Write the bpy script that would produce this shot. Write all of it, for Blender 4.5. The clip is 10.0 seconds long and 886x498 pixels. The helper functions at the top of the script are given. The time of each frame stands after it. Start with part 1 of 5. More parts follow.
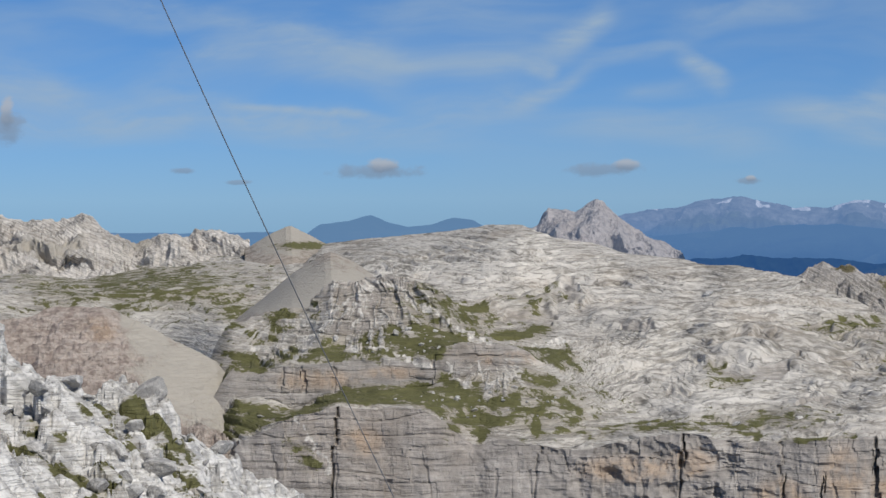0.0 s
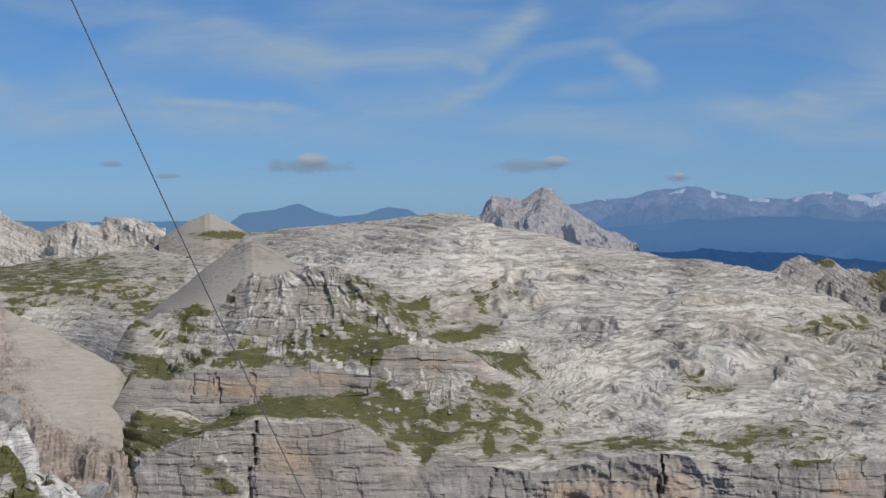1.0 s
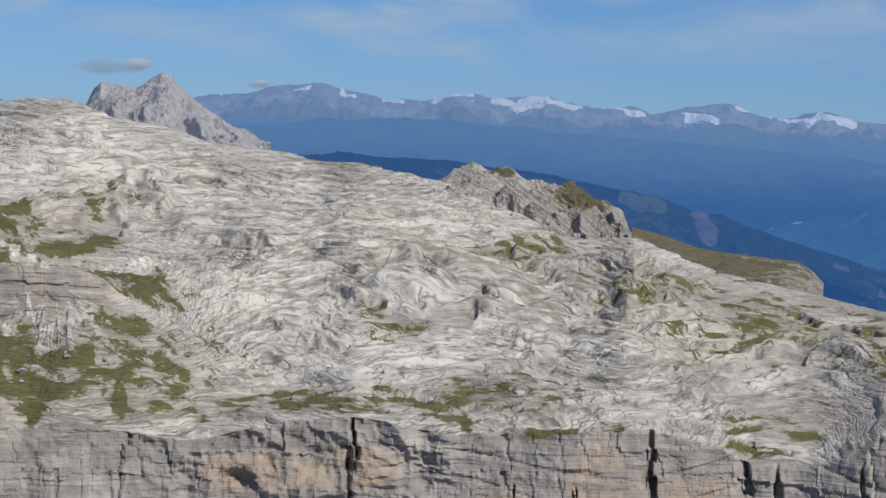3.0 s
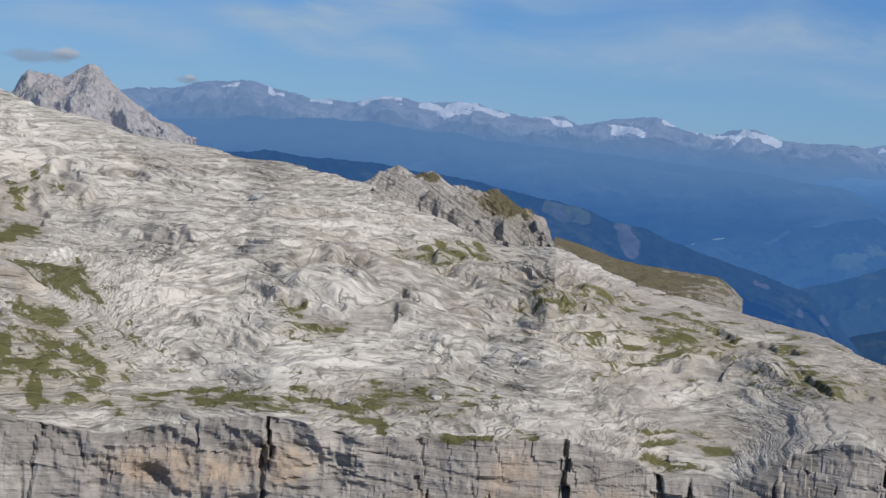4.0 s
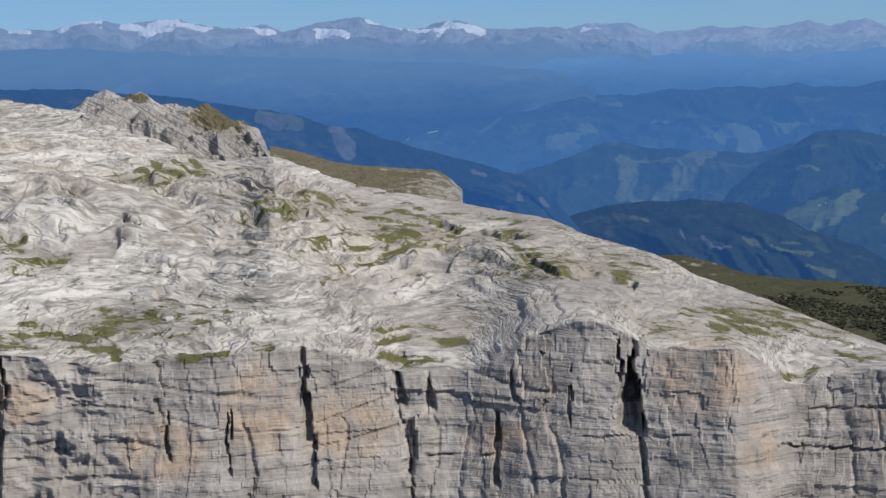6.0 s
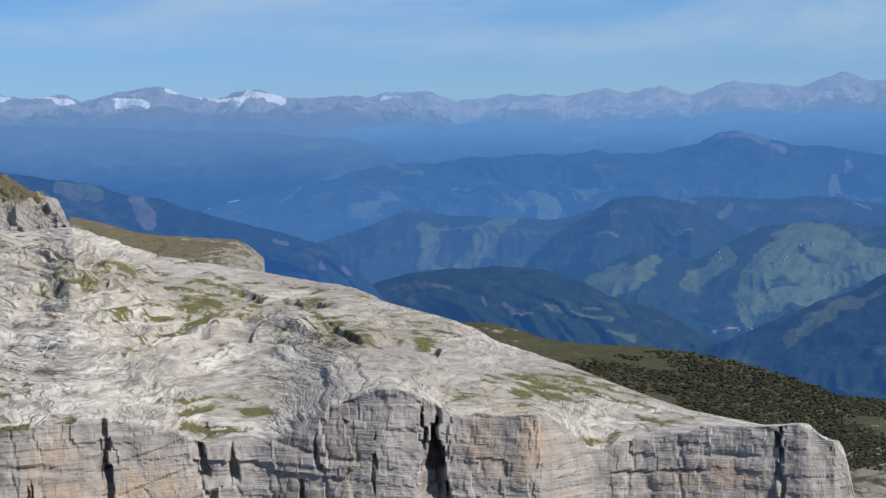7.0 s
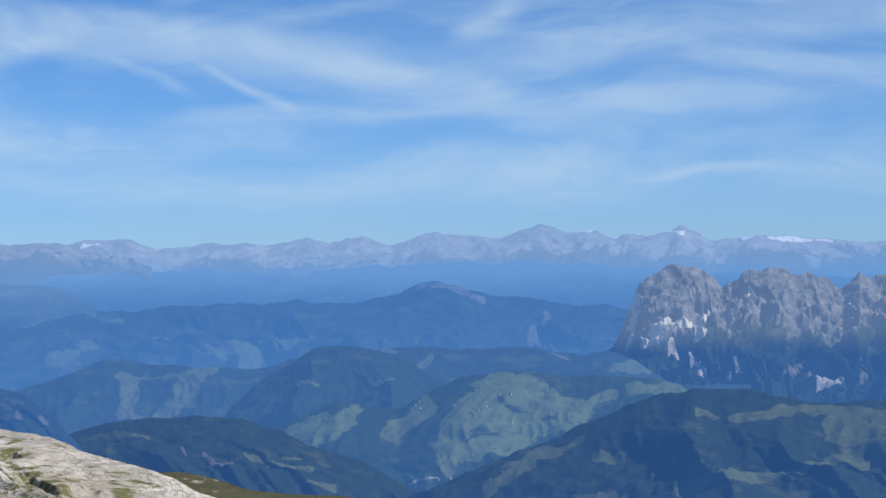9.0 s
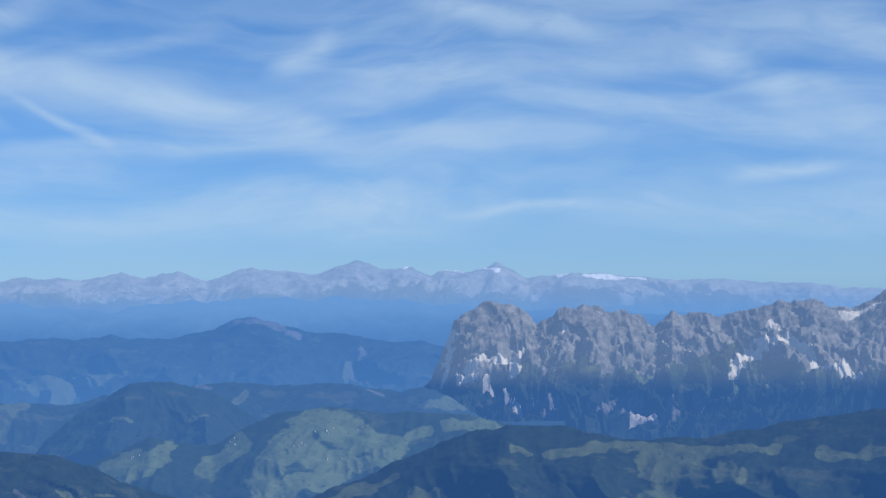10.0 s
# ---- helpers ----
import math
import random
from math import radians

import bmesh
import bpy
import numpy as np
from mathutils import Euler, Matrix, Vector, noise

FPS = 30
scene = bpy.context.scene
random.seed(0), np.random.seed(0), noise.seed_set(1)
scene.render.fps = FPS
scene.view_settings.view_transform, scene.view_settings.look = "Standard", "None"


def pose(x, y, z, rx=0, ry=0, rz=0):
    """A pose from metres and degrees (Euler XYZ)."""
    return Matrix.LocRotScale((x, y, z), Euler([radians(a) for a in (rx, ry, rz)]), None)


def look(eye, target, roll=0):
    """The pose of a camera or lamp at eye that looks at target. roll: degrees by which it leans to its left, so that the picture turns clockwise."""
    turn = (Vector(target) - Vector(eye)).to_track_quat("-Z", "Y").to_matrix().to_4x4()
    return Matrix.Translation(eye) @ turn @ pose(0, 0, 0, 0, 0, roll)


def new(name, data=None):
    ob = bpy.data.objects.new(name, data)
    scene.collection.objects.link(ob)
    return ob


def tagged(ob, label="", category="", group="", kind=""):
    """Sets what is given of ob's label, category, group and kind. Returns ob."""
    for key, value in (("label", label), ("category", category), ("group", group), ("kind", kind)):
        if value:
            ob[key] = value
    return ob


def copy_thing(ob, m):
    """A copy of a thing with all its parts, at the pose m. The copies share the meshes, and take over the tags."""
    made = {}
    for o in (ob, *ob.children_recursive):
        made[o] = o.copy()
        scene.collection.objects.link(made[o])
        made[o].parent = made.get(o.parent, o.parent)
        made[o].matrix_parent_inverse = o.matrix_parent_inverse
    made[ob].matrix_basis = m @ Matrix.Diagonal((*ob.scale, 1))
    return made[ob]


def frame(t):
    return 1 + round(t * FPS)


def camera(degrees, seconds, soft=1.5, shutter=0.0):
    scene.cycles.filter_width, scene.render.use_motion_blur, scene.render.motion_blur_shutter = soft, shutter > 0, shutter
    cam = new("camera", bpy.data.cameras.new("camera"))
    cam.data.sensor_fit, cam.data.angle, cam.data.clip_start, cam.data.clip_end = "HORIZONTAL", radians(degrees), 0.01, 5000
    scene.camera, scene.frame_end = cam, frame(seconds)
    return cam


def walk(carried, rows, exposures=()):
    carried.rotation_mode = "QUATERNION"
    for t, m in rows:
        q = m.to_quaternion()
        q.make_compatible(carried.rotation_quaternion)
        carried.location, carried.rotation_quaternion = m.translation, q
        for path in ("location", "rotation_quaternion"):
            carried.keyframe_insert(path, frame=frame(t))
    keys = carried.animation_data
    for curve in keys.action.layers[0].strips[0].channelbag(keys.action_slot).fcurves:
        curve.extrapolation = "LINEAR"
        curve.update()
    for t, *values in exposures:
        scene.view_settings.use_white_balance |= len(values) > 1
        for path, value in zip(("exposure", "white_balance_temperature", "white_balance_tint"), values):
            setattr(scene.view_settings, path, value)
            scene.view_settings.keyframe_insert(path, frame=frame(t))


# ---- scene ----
# z = 0 is the level of the eye; azimuth 0 is +y, to the right is positive
cam = camera(20.5, 10.0, soft=1.5)

# seconds, metres the eye stands behind the origin, yaw to the right, pitch, roll
TURNS = [
    (0.0, -0.23, -1.17, 0.36), (0.5, 1.02, -1.53, 0.45), (1.0, 1.42, -1.28, -0.03), (1.5, 2.24, -1.20, -0.02),
    (2.0, 5.53, -2.97, 0.20), (2.5, 9.15, -3.54, 0.27), (2.7, 10.15, -3.29, -0.59), (3.8, 12.17, -3.65, -4.84),
    (4.0, 12.86, -3.11, -4.36), (4.5, 14.82, -3.52, -0.71), (5.0, 16.50, -4.28, 0.66), (5.2, 17.51, -4.83, 0.80),
    (6.3, 20.57, -5.06, 1.42), (6.5, 21.42, -4.76, 1.81), (7.0, 24.42, -3.59, 1.22), (7.5, 27.14, -1.65, 1.64),
    (8.0, 28.82, -0.55, 0.96), (8.5, 29.51, -0.11, 1.37), (9.0, 31.38, -0.21, 0.67), (9.5, 33.64, 0.14, 0.71),
    (10.0, 35.68, 0.60, 0.36),
]
BACK, GO, STOP, EASE = 60.0, 0.28, 2.02, 0.2


def behind(t):
    """Metres still to go to the origin: the eye starts, glides forward evenly and comes to rest."""
    top = BACK / (STOP - GO - EASE)
    u = min(max(t - GO, 0.0), STOP - GO)
    run = STOP - GO - EASE
    if u < EASE:
        gone = top * u * u / (2 * EASE)
    elif u < run:
        gone = top * (u - EASE / 2)
    else:
        gone = BACK - top * (STOP - GO - u) ** 2 / (2 * EASE)
    return BACK - gone


def eye_at(t):
    b = behind(t)
    return (0.026 * b, -b, 0.040 * b)


def spline(ts, vs, t):
    """Smooth curve through the keys (cubic, with slopes from the neighbours)."""
    ts, vs = np.array(ts), np.array(vs)
    m = np.gradient(vs, ts)
    i = int(np.clip(np.searchsorted(ts, t) - 1, 0, len(ts) - 2))
    h = ts[i + 1] - ts[i]
    s = (t - ts[i]) / h
    return ((1 + 2 * s) * (1 - s) ** 2 * vs[i] + s * (1 - s) ** 2 * h * m[i]
            + s * s * (3 - 2 * s) * vs[i + 1] + s * s * (s - 1) * h * m[i + 1])


times = sorted({round(0.1 * k, 1) for k in range(0, 28)} | {row[0] for row in TURNS})
keys = []
for t in times:
    yaw, pitch, roll = (float(spline([r[0] for r in TURNS], [r[k] for r in TURNS], t)) for k in (1, 2, 3))
    keys.append((t, pose(*eye_at(t), 90 + pitch, roll, -yaw)))
walk(cam, keys, exposures=[(0.0, -0.29), (0.5, -0.31), (1.0, -0.40), (1.5, -0.41), (2.0, -0.32), (2.5, -0.26), (5.0, -0.20), (7.0, 0.08), (8.5, 0.30), (10.0, 0.30)])

# ---- daylight ----
SUN_AZ, SUN_EL = 142.0, 44.0
sun_way = Vector((math.sin(radians(SUN_AZ)) * math.cos(radians(SUN_EL)), math.cos(radians(SUN_AZ)) * math.cos(radians(SUN_EL)), math.sin(radians(SUN_EL))))
sun = new("sun", bpy.data.lights.new("sun", "SUN"))
sun.data.energy, sun.data.angle, sun.data.color = 4.5, radians(0.53), (1.0, 0.955, 0.885)
sun.matrix_world = look((0, 0, 300), Vector((0, 0, 300)) - sun_way)

world = bpy.data.worlds.new("sky")
scene.world = world
world.use_nodes = True


class Nodes:
    """Short hand for building a node tree."""

    def __init__(self, tree):
        self.tree = tree
        tree.nodes.clear()

    def add(self, kind, inputs=None, **props):
        n = self.tree.nodes.new(kind)
        if "operation" in props:
            n.operation = props["operation"]
        if "use_clamp" in props:
            n.use_clamp = props["use_clamp"]
        if "data_type" in props:
            n.data_type = props["data_type"]
        if "blend_type" in props:
            n.blend_type = props["blend_type"]
        if "interpolation_type" in props:
            n.interpolation_type = props["interpolation_type"]
        if "layer_name" in props:
            n.layer_name = props["layer_name"]
        for key, value in (inputs or {}).items():
            self.put(n.inputs[key], value)
        return n

    def put(self, socket, value):
        if isinstance(value, bpy.types.NodeSocket):
            self.tree.links.new(value, socket)
        elif isinstance(value, bpy.types.Node):
            self.tree.links.new(value.outputs[0], socket)
        elif isinstance(value, tuple) and len(value) == 3 and socket.type == "RGBA":
            socket.default_value = (*value, 1.0)
        else:
            socket.default_value = value

    def math(self, op, a, b=0.0, clamp=False):
        n = self.add("ShaderNodeMath", operation=op, use_clamp=clamp)
        self.put(n.inputs[0], a)
        self.put(n.inputs[1], b)
        return n.outputs[0]

    def noise(self, vector, scale, detail=4.0, rough=0.55, distortion=0.0):
        return self.add("ShaderNodeTexNoise", {"Vector": vector, "Scale": scale, "Detail": detail, "Roughness": rough, "Distortion": distortion}).outputs[0]

    def ramp(self, value, lo, hi, a=0.0, b=1.0):
        n = self.add("ShaderNodeMapRange", interpolation_type="SMOOTHSTEP")
        for key, v in zip(range(5), (value, lo, hi, a, b)):
            self.put(n.inputs[key], v)
        return n.outputs[0]

    def mix(self, fac, a, b):
        n = self.add("ShaderNodeMix", data_type="RGBA")
        self.put(n.inputs[0], fac)
        self.put(n.inputs[6], a)
        self.put(n.inputs[7], b)
        return n.outputs[2]

    def scaled(self, vector, x, y, z):
        return self.add("ShaderNodeVectorMath", {0: vector, 1: (x, y, z)}, operation="MULTIPLY").outputs[0]


def way_of(az, el):
    a, e = radians(az), radians(el)
    return (math.sin(a) * math.cos(e), math.cos(a) * math.cos(e), math.sin(e))


# streaks of cirrus: from azimuth, elevation to azimuth, elevation; half width in degrees; density
WEST = [
    (-10.6, 2.8, -8.6, 2.35, 0.30, 0.55), (-7.2, 2.35, -5.2, 2.2, 0.22, 0.45), (-5.2, 2.02, -2.3, 1.9, 0.09, 0.75), (-10.5, 1.85, -1.0, 1.5, 0.34, 0.62),
    (-1.2, 2.05, 1.8, 2.35, 0.40, 0.45), (1.5, 2.35, 2.9, 2.85, 0.16, 0.55), (-6.6, 3.2, -3.6, 3.75, 0.34, 0.50), (-3.8, 3.6, -1.4, 3.1, 0.55, 0.60),
    (-1.6, 3.2, 1.9, 3.35, 0.22, 0.55), (2.15, 3.55, 3.1, 4.45, 0.30, 0.75), (5.25, 3.1, 6.3, 2.4, 0.22, 0.85), (1.45, 3.2, 2.05, 2.95, 0.13, 0.65),
]
MIDDLE = [
    (7.8, 1.85, 10.2, 2.2, 0.26, 0.65), (10.0, 2.2, 12.6, 2.9, 0.45, 0.60), (9.0, 1.65, 11.6, 1.3, 0.34, 0.55), (2.9, 1.7, 7.0, 1.25, 0.30, 0.45),
    (4.0, 2.3, 5.4, 2.35, 0.16, 0.35), (2.9, 3.1, 5.3, 3.45, 0.16, 0.40), (5.3, 4.0, 8.4, 4.45, 0.30, 0.45), (-7.9, 4.5, -4.0, 3.95, 0.30, 0.40),
    (-2.0, 4.4, 1.6, 4.6, 0.40, 0.35), (12.4, 1.9, 19.0, 1.6, 0.40, 0.40), (17.5, 2.3, 22.5, 2.6, 0.35, 0.45), (19.2, 3.9, 22.4, 4.75, 0.36, 0.65),
]
EAST = [
    (24.2, 4.95, 29.3, 4.0, 0.40, 0.62), (29.0, 4.05, 32.9, 3.05, 0.32, 0.68), (26.0, 4.02, 28.1, 3.0, 0.10, 0.62), (23.6, 4.2, 25.4, 3.5, 0.09, 0.50),
    (25.4, 2.9, 31.4, 2.95, 0.16, 0.48), (31.5, 4.85, 32.8, 5.4, 0.26, 0.62), (33.2, 4.35, 37.3, 4.75, 0.34, 0.50), (37.2, 4.3, 41.3, 3.7, 0.26, 0.45),
    (42.3, 4.95, 44.1, 3.95, 0.36, 0.60), (43.9, 4.0, 46.2, 3.2, 0.40, 0.55), (42.5, 2.4, 44.7, 2.72, 0.15, 0.75), (21.0, 2.3, 28.6, 2.45, 0.28, 0.50),
    (29.8, 1.75, 36.0, 1.85, 0.30, 0.62), (28.0, 1.2, 36.0, 1.35, 0.30, 0.42), (36.0, 1.62, 39.0, 1.48, 0.10, 0.62),
]
EAST_HIGH = [
    (27.2, 5.2, 29.7, 5.7, 0.20, 0.40), (36.0, 6.15, 39.4, 5.9, 0.26, 0.62), (38.8, 4.95, 42.7, 4.85, 0.30, 0.45), (41.0, 3.45, 44.6, 3.42, 0.26, 0.50),
    (25.0, 5.9, 26.2, 6.6, 0.35, 0.65), (34.4, 3.15, 40.0, 3.22, 0.30, 0.42), (39.0, 1.3, 46.5, 1.6, 0.40, 0.42), (20.5, 1.5, 28.0, 1.4, 0.34, 0.40),
    (19.0, 5.3, 24.5, 5.1, 0.40, 0.50), (40.0, 5.6, 46.5, 5.3, 0.40, 0.40),
]
STREAKS = [(*line, 1.4 * dense) for *line, dense in WEST + MIDDLE] + EAST + EAST_HIGH


def build_sky():
    n = Nodes(world.node_tree)
    sky = n.add("ShaderNodeTexSky")
    sky.sky_type, sky.sun_disc = "NISHITA", False
    sky.sun_elevation, sky.sun_rotation = radians(SUN_EL), radians(SUN_AZ)
    sky.altitude, sky.air_density, sky.dust_density, sky.ozone_density = 2900.0, 1.0, 0.1, 1.0
    way = n.add("ShaderNodeTexCoord").outputs["Generated"]
    parts = n.add("ShaderNodeSeparateXYZ", {0: way})
    height = parts.outputs[2]
    clear = n.mix(n.ramp(height, 0.0, 0.14), (0.44, 0.77, 1.43), (0.315, 0.685, 1.20))
    blue = n.add("ShaderNodeMix", {0: 1.0, 6: sky, 7: clear}, data_type="RGBA", blend_type="MULTIPLY").outputs[2]
    # high cirrus in long streaks, over broader thin veils
    bend = n.scaled(n.add("ShaderNodeTexNoise", {"Vector": n.scaled(way, 1.0, 1.0, 2.0), "Scale": 6.0, "Detail": 3.0}).outputs[1], 0.14, 0.14, 0.06)
    bent = n.add("ShaderNodeVectorMath", {0: way, 1: bend}, operation="ADD").outputs[0]
    streak = n.noise(n.scaled(bent, 8.0, 8.0, 52.0), 1.0, 6.0, 0.52, 0.2)
    wide = n.noise(n.scaled(bent, 5.0, 5.0, 24.0), 1.0, 4.0, 0.5)
    veil = n.math("MULTIPLY", n.ramp(streak, 0.34, 0.68), n.ramp(n.math("ADD", wide, n.ramp(parts.outputs[0], -0.2, 0.6, 0.04, 0.10)), 0.36, 0.60), clamp=True)
    veil = n.math("ADD", n.math("MULTIPLY", veil, 0.46), n.ramp(wide, 0.38, 0.70, 0.0, 0.18), clamp=True)
    veil = n.math("MULTIPLY", veil, n.ramp(height, 0.006, 0.045, 0.12, 0.85))
    frayed = n.noise(n.scaled(bent, 1.0, 1.0, 2.4), 26.0, 6.0, 0.58)
    wisp = n.noise(n.scaled(bent, 1.0, 1.0, 5.0), 48.0, 4.0, 0.55)
    fray = n.math("SUBTRACT", frayed, 0.5)
    curl = n.add("ShaderNodeTexNoise", {"Vector": n.scaled(way, 1.0, 1.0, 2.0), "Scale": 8.0, "Detail": 3.0, "Roughness": 0.5}).outputs[1]
    curl = n.add("ShaderNodeVectorMath", {0: curl, 1: (0.5, 0.5, 0.5)}, operation="SUBTRACT").outputs[0]
    curled = n.add("ShaderNodeVectorMath", {0: curl, 1: (0.05, 0.05, 0.028), 2: way}, operation="MULTIPLY_ADD").outputs[0]
    strand = n.ramp(n.math("ADD", n.math("MULTIPLY", frayed, 0.6), n.math("MULTIPLY", wisp, 0.4)), 0.34, 0.64, 0.45, 1.10)
    # one streak after the other, so that few values are held at a time
    for a0, e0, a1, e1, wide_deg, dense in STREAKS:
        here = n.add("ShaderNodeVectorMath", {0: veil, 1: (1e-6, 1e-6, 1e-6), 2: curled}, operation="MULTIPLY_ADD").outputs[0]
        a, b = Vector(way_of(a0, e0)), Vector(way_of(a1, e1))
        mid, along_it = (a + b).normalized(), (b - a).normalized()
        across = mid.cross(along_it).normalized()
        u = n.add("ShaderNodeVectorMath", {0: here, 1: tuple(along_it)}, operation="DOT_PRODUCT").outputs["Value"]
        u = n.math("ABSOLUTE", n.math("SUBTRACT", u, mid.dot(along_it)))
        w = n.add("ShaderNodeVectorMath", {0: here, 1: tuple(across)}, operation="DOT_PRODUCT").outputs["Value"]
        w = n.math("ABSOLUTE", n.math("ADD", w, n.math("MULTIPLY", fray, radians(1.6 * wide_deg))))
        ahead = n.add("ShaderNodeVectorMath", {0: here, 1: tuple(mid)}, operation="DOT_PRODUCT").outputs["Value"]
        body = n.math("MULTIPLY", n.ramp(u, 0.25 * (b - a).length, 0.85 * (b - a).length, 1.0, 0.0), n.ramp(w, 0.0, radians(2.0 * wide_deg), 1.0, 0.0))
        body = n.math("MULTIPLY", n.math("MULTIPLY", body, 0.74 * dense), n.math("GREATER_THAN", ahead, 0.5))
        veil = n.math("ADD", veil, n.math("MULTIPLY", n.math("MULTIPLY", body, strand), n.math("SUBTRACT", 1.0, veil)))
    colour = n.mix(veil, blue, (6.1, 8.1, 10.3))
    # small fair-weather clouds low over the ranges
    puff = n.noise(n.scaled(way, 1.0, 1.0, 1.5), 120.0, 6.0, 0.62)
    for az, el, w, h, crown in ((-1.80, 0.66, 1.25, 0.22, 0.15), (3.45, 0.66, 1.05, 0.20, 0.55), (6.9, 0.38, 0.36, 0.10, 0.1), (-6.3, 0.70, 0.38, 0.10, -9.0), (-5.0, 0.42, 0.34, 0.07, -9.0), (-10.3, 1.75, 0.5, 0.5, 0.0)):
        # a flat grey base with a white crown that swells up on one side
        for da, de, ww, hh, white in ((0.0, 0.0, w, h, 0.0), (crown * w, 0.55 * h, 0.42 * w, 0.95 * h, 1.0)):
            if white and crown < -5:
                continue
            here = n.add("ShaderNodeVectorMath", {0: colour, 1: (1e-7, 1e-7, 1e-7), 2: way}, operation="MULTIPLY_ADD").outputs[0]
            off = n.add("ShaderNodeVectorMath", {0: here, 1: way_of(az + da, el + de)}, operation="SUBTRACT").outputs[0]
            size = n.scaled(off, 57.3 / ww, 57.3 / ww, 57.3 / hh)
            far = n.add("ShaderNodeVectorMath", {0: size}, operation="LENGTH").outputs["Value"]
            body = n.math("SUBTRACT", n.math("ADD", 0.25, n.math("MULTIPLY", puff, 1.5)), far)
            fac = n.ramp(body, 0.0, 0.60, 0.0, 0.80 if white else 0.62)
            lit = n.add("ShaderNodeSeparateXYZ", {0: size}).outputs[2]
            shade = n.mix(n.ramp(n.math("ADD", lit, n.math("MULTIPLY", puff, 0.8)), -0.2, 0.9), (3.6, 4.8, 6.6), (7.6, 8.1, 9.0) if white else (4.3, 5.5, 7.4))
            colour = n.mix(fac, colour, shade)
    back = n.add("ShaderNodeBackground", {"Color": colour, "Strength": 0.066})
    out = n.add("ShaderNodeOutputWorld")
    n.put(out.inputs[0], back)


build_sky()


# ---- materials ----
def material(name):
    m = bpy.data.materials.new(name)
    m.use_nodes = True
    return m, Nodes(m.node_tree)


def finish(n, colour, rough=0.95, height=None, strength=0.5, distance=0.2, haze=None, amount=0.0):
    """Principled surface; haze: glow painted into the material to stand for distance."""
    p = n.add("ShaderNodeBsdfPrincipled", {"Base Color": colour, "Roughness": rough, "Specular IOR Level": 0.2})
    if height is not None:
        n.put(p.inputs["Normal"], n.add("ShaderNodeBump", {"Height": height, "Strength": strength, "Distance": distance}))
    out = n.add("ShaderNodeOutputMaterial")
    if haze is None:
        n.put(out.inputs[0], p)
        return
    # the surface itself glows in the haze colour
    haze_glow = n.add("ShaderNodeEmission", {"Color": haze, "Strength": 1.0})
    n.put(out.inputs[0], n.add("ShaderNodeMixShader", {0: amount, 1: p, 2: haze_glow}))


def place(n):
    return n.add("ShaderNodeNewGeometry").outputs["Position"]


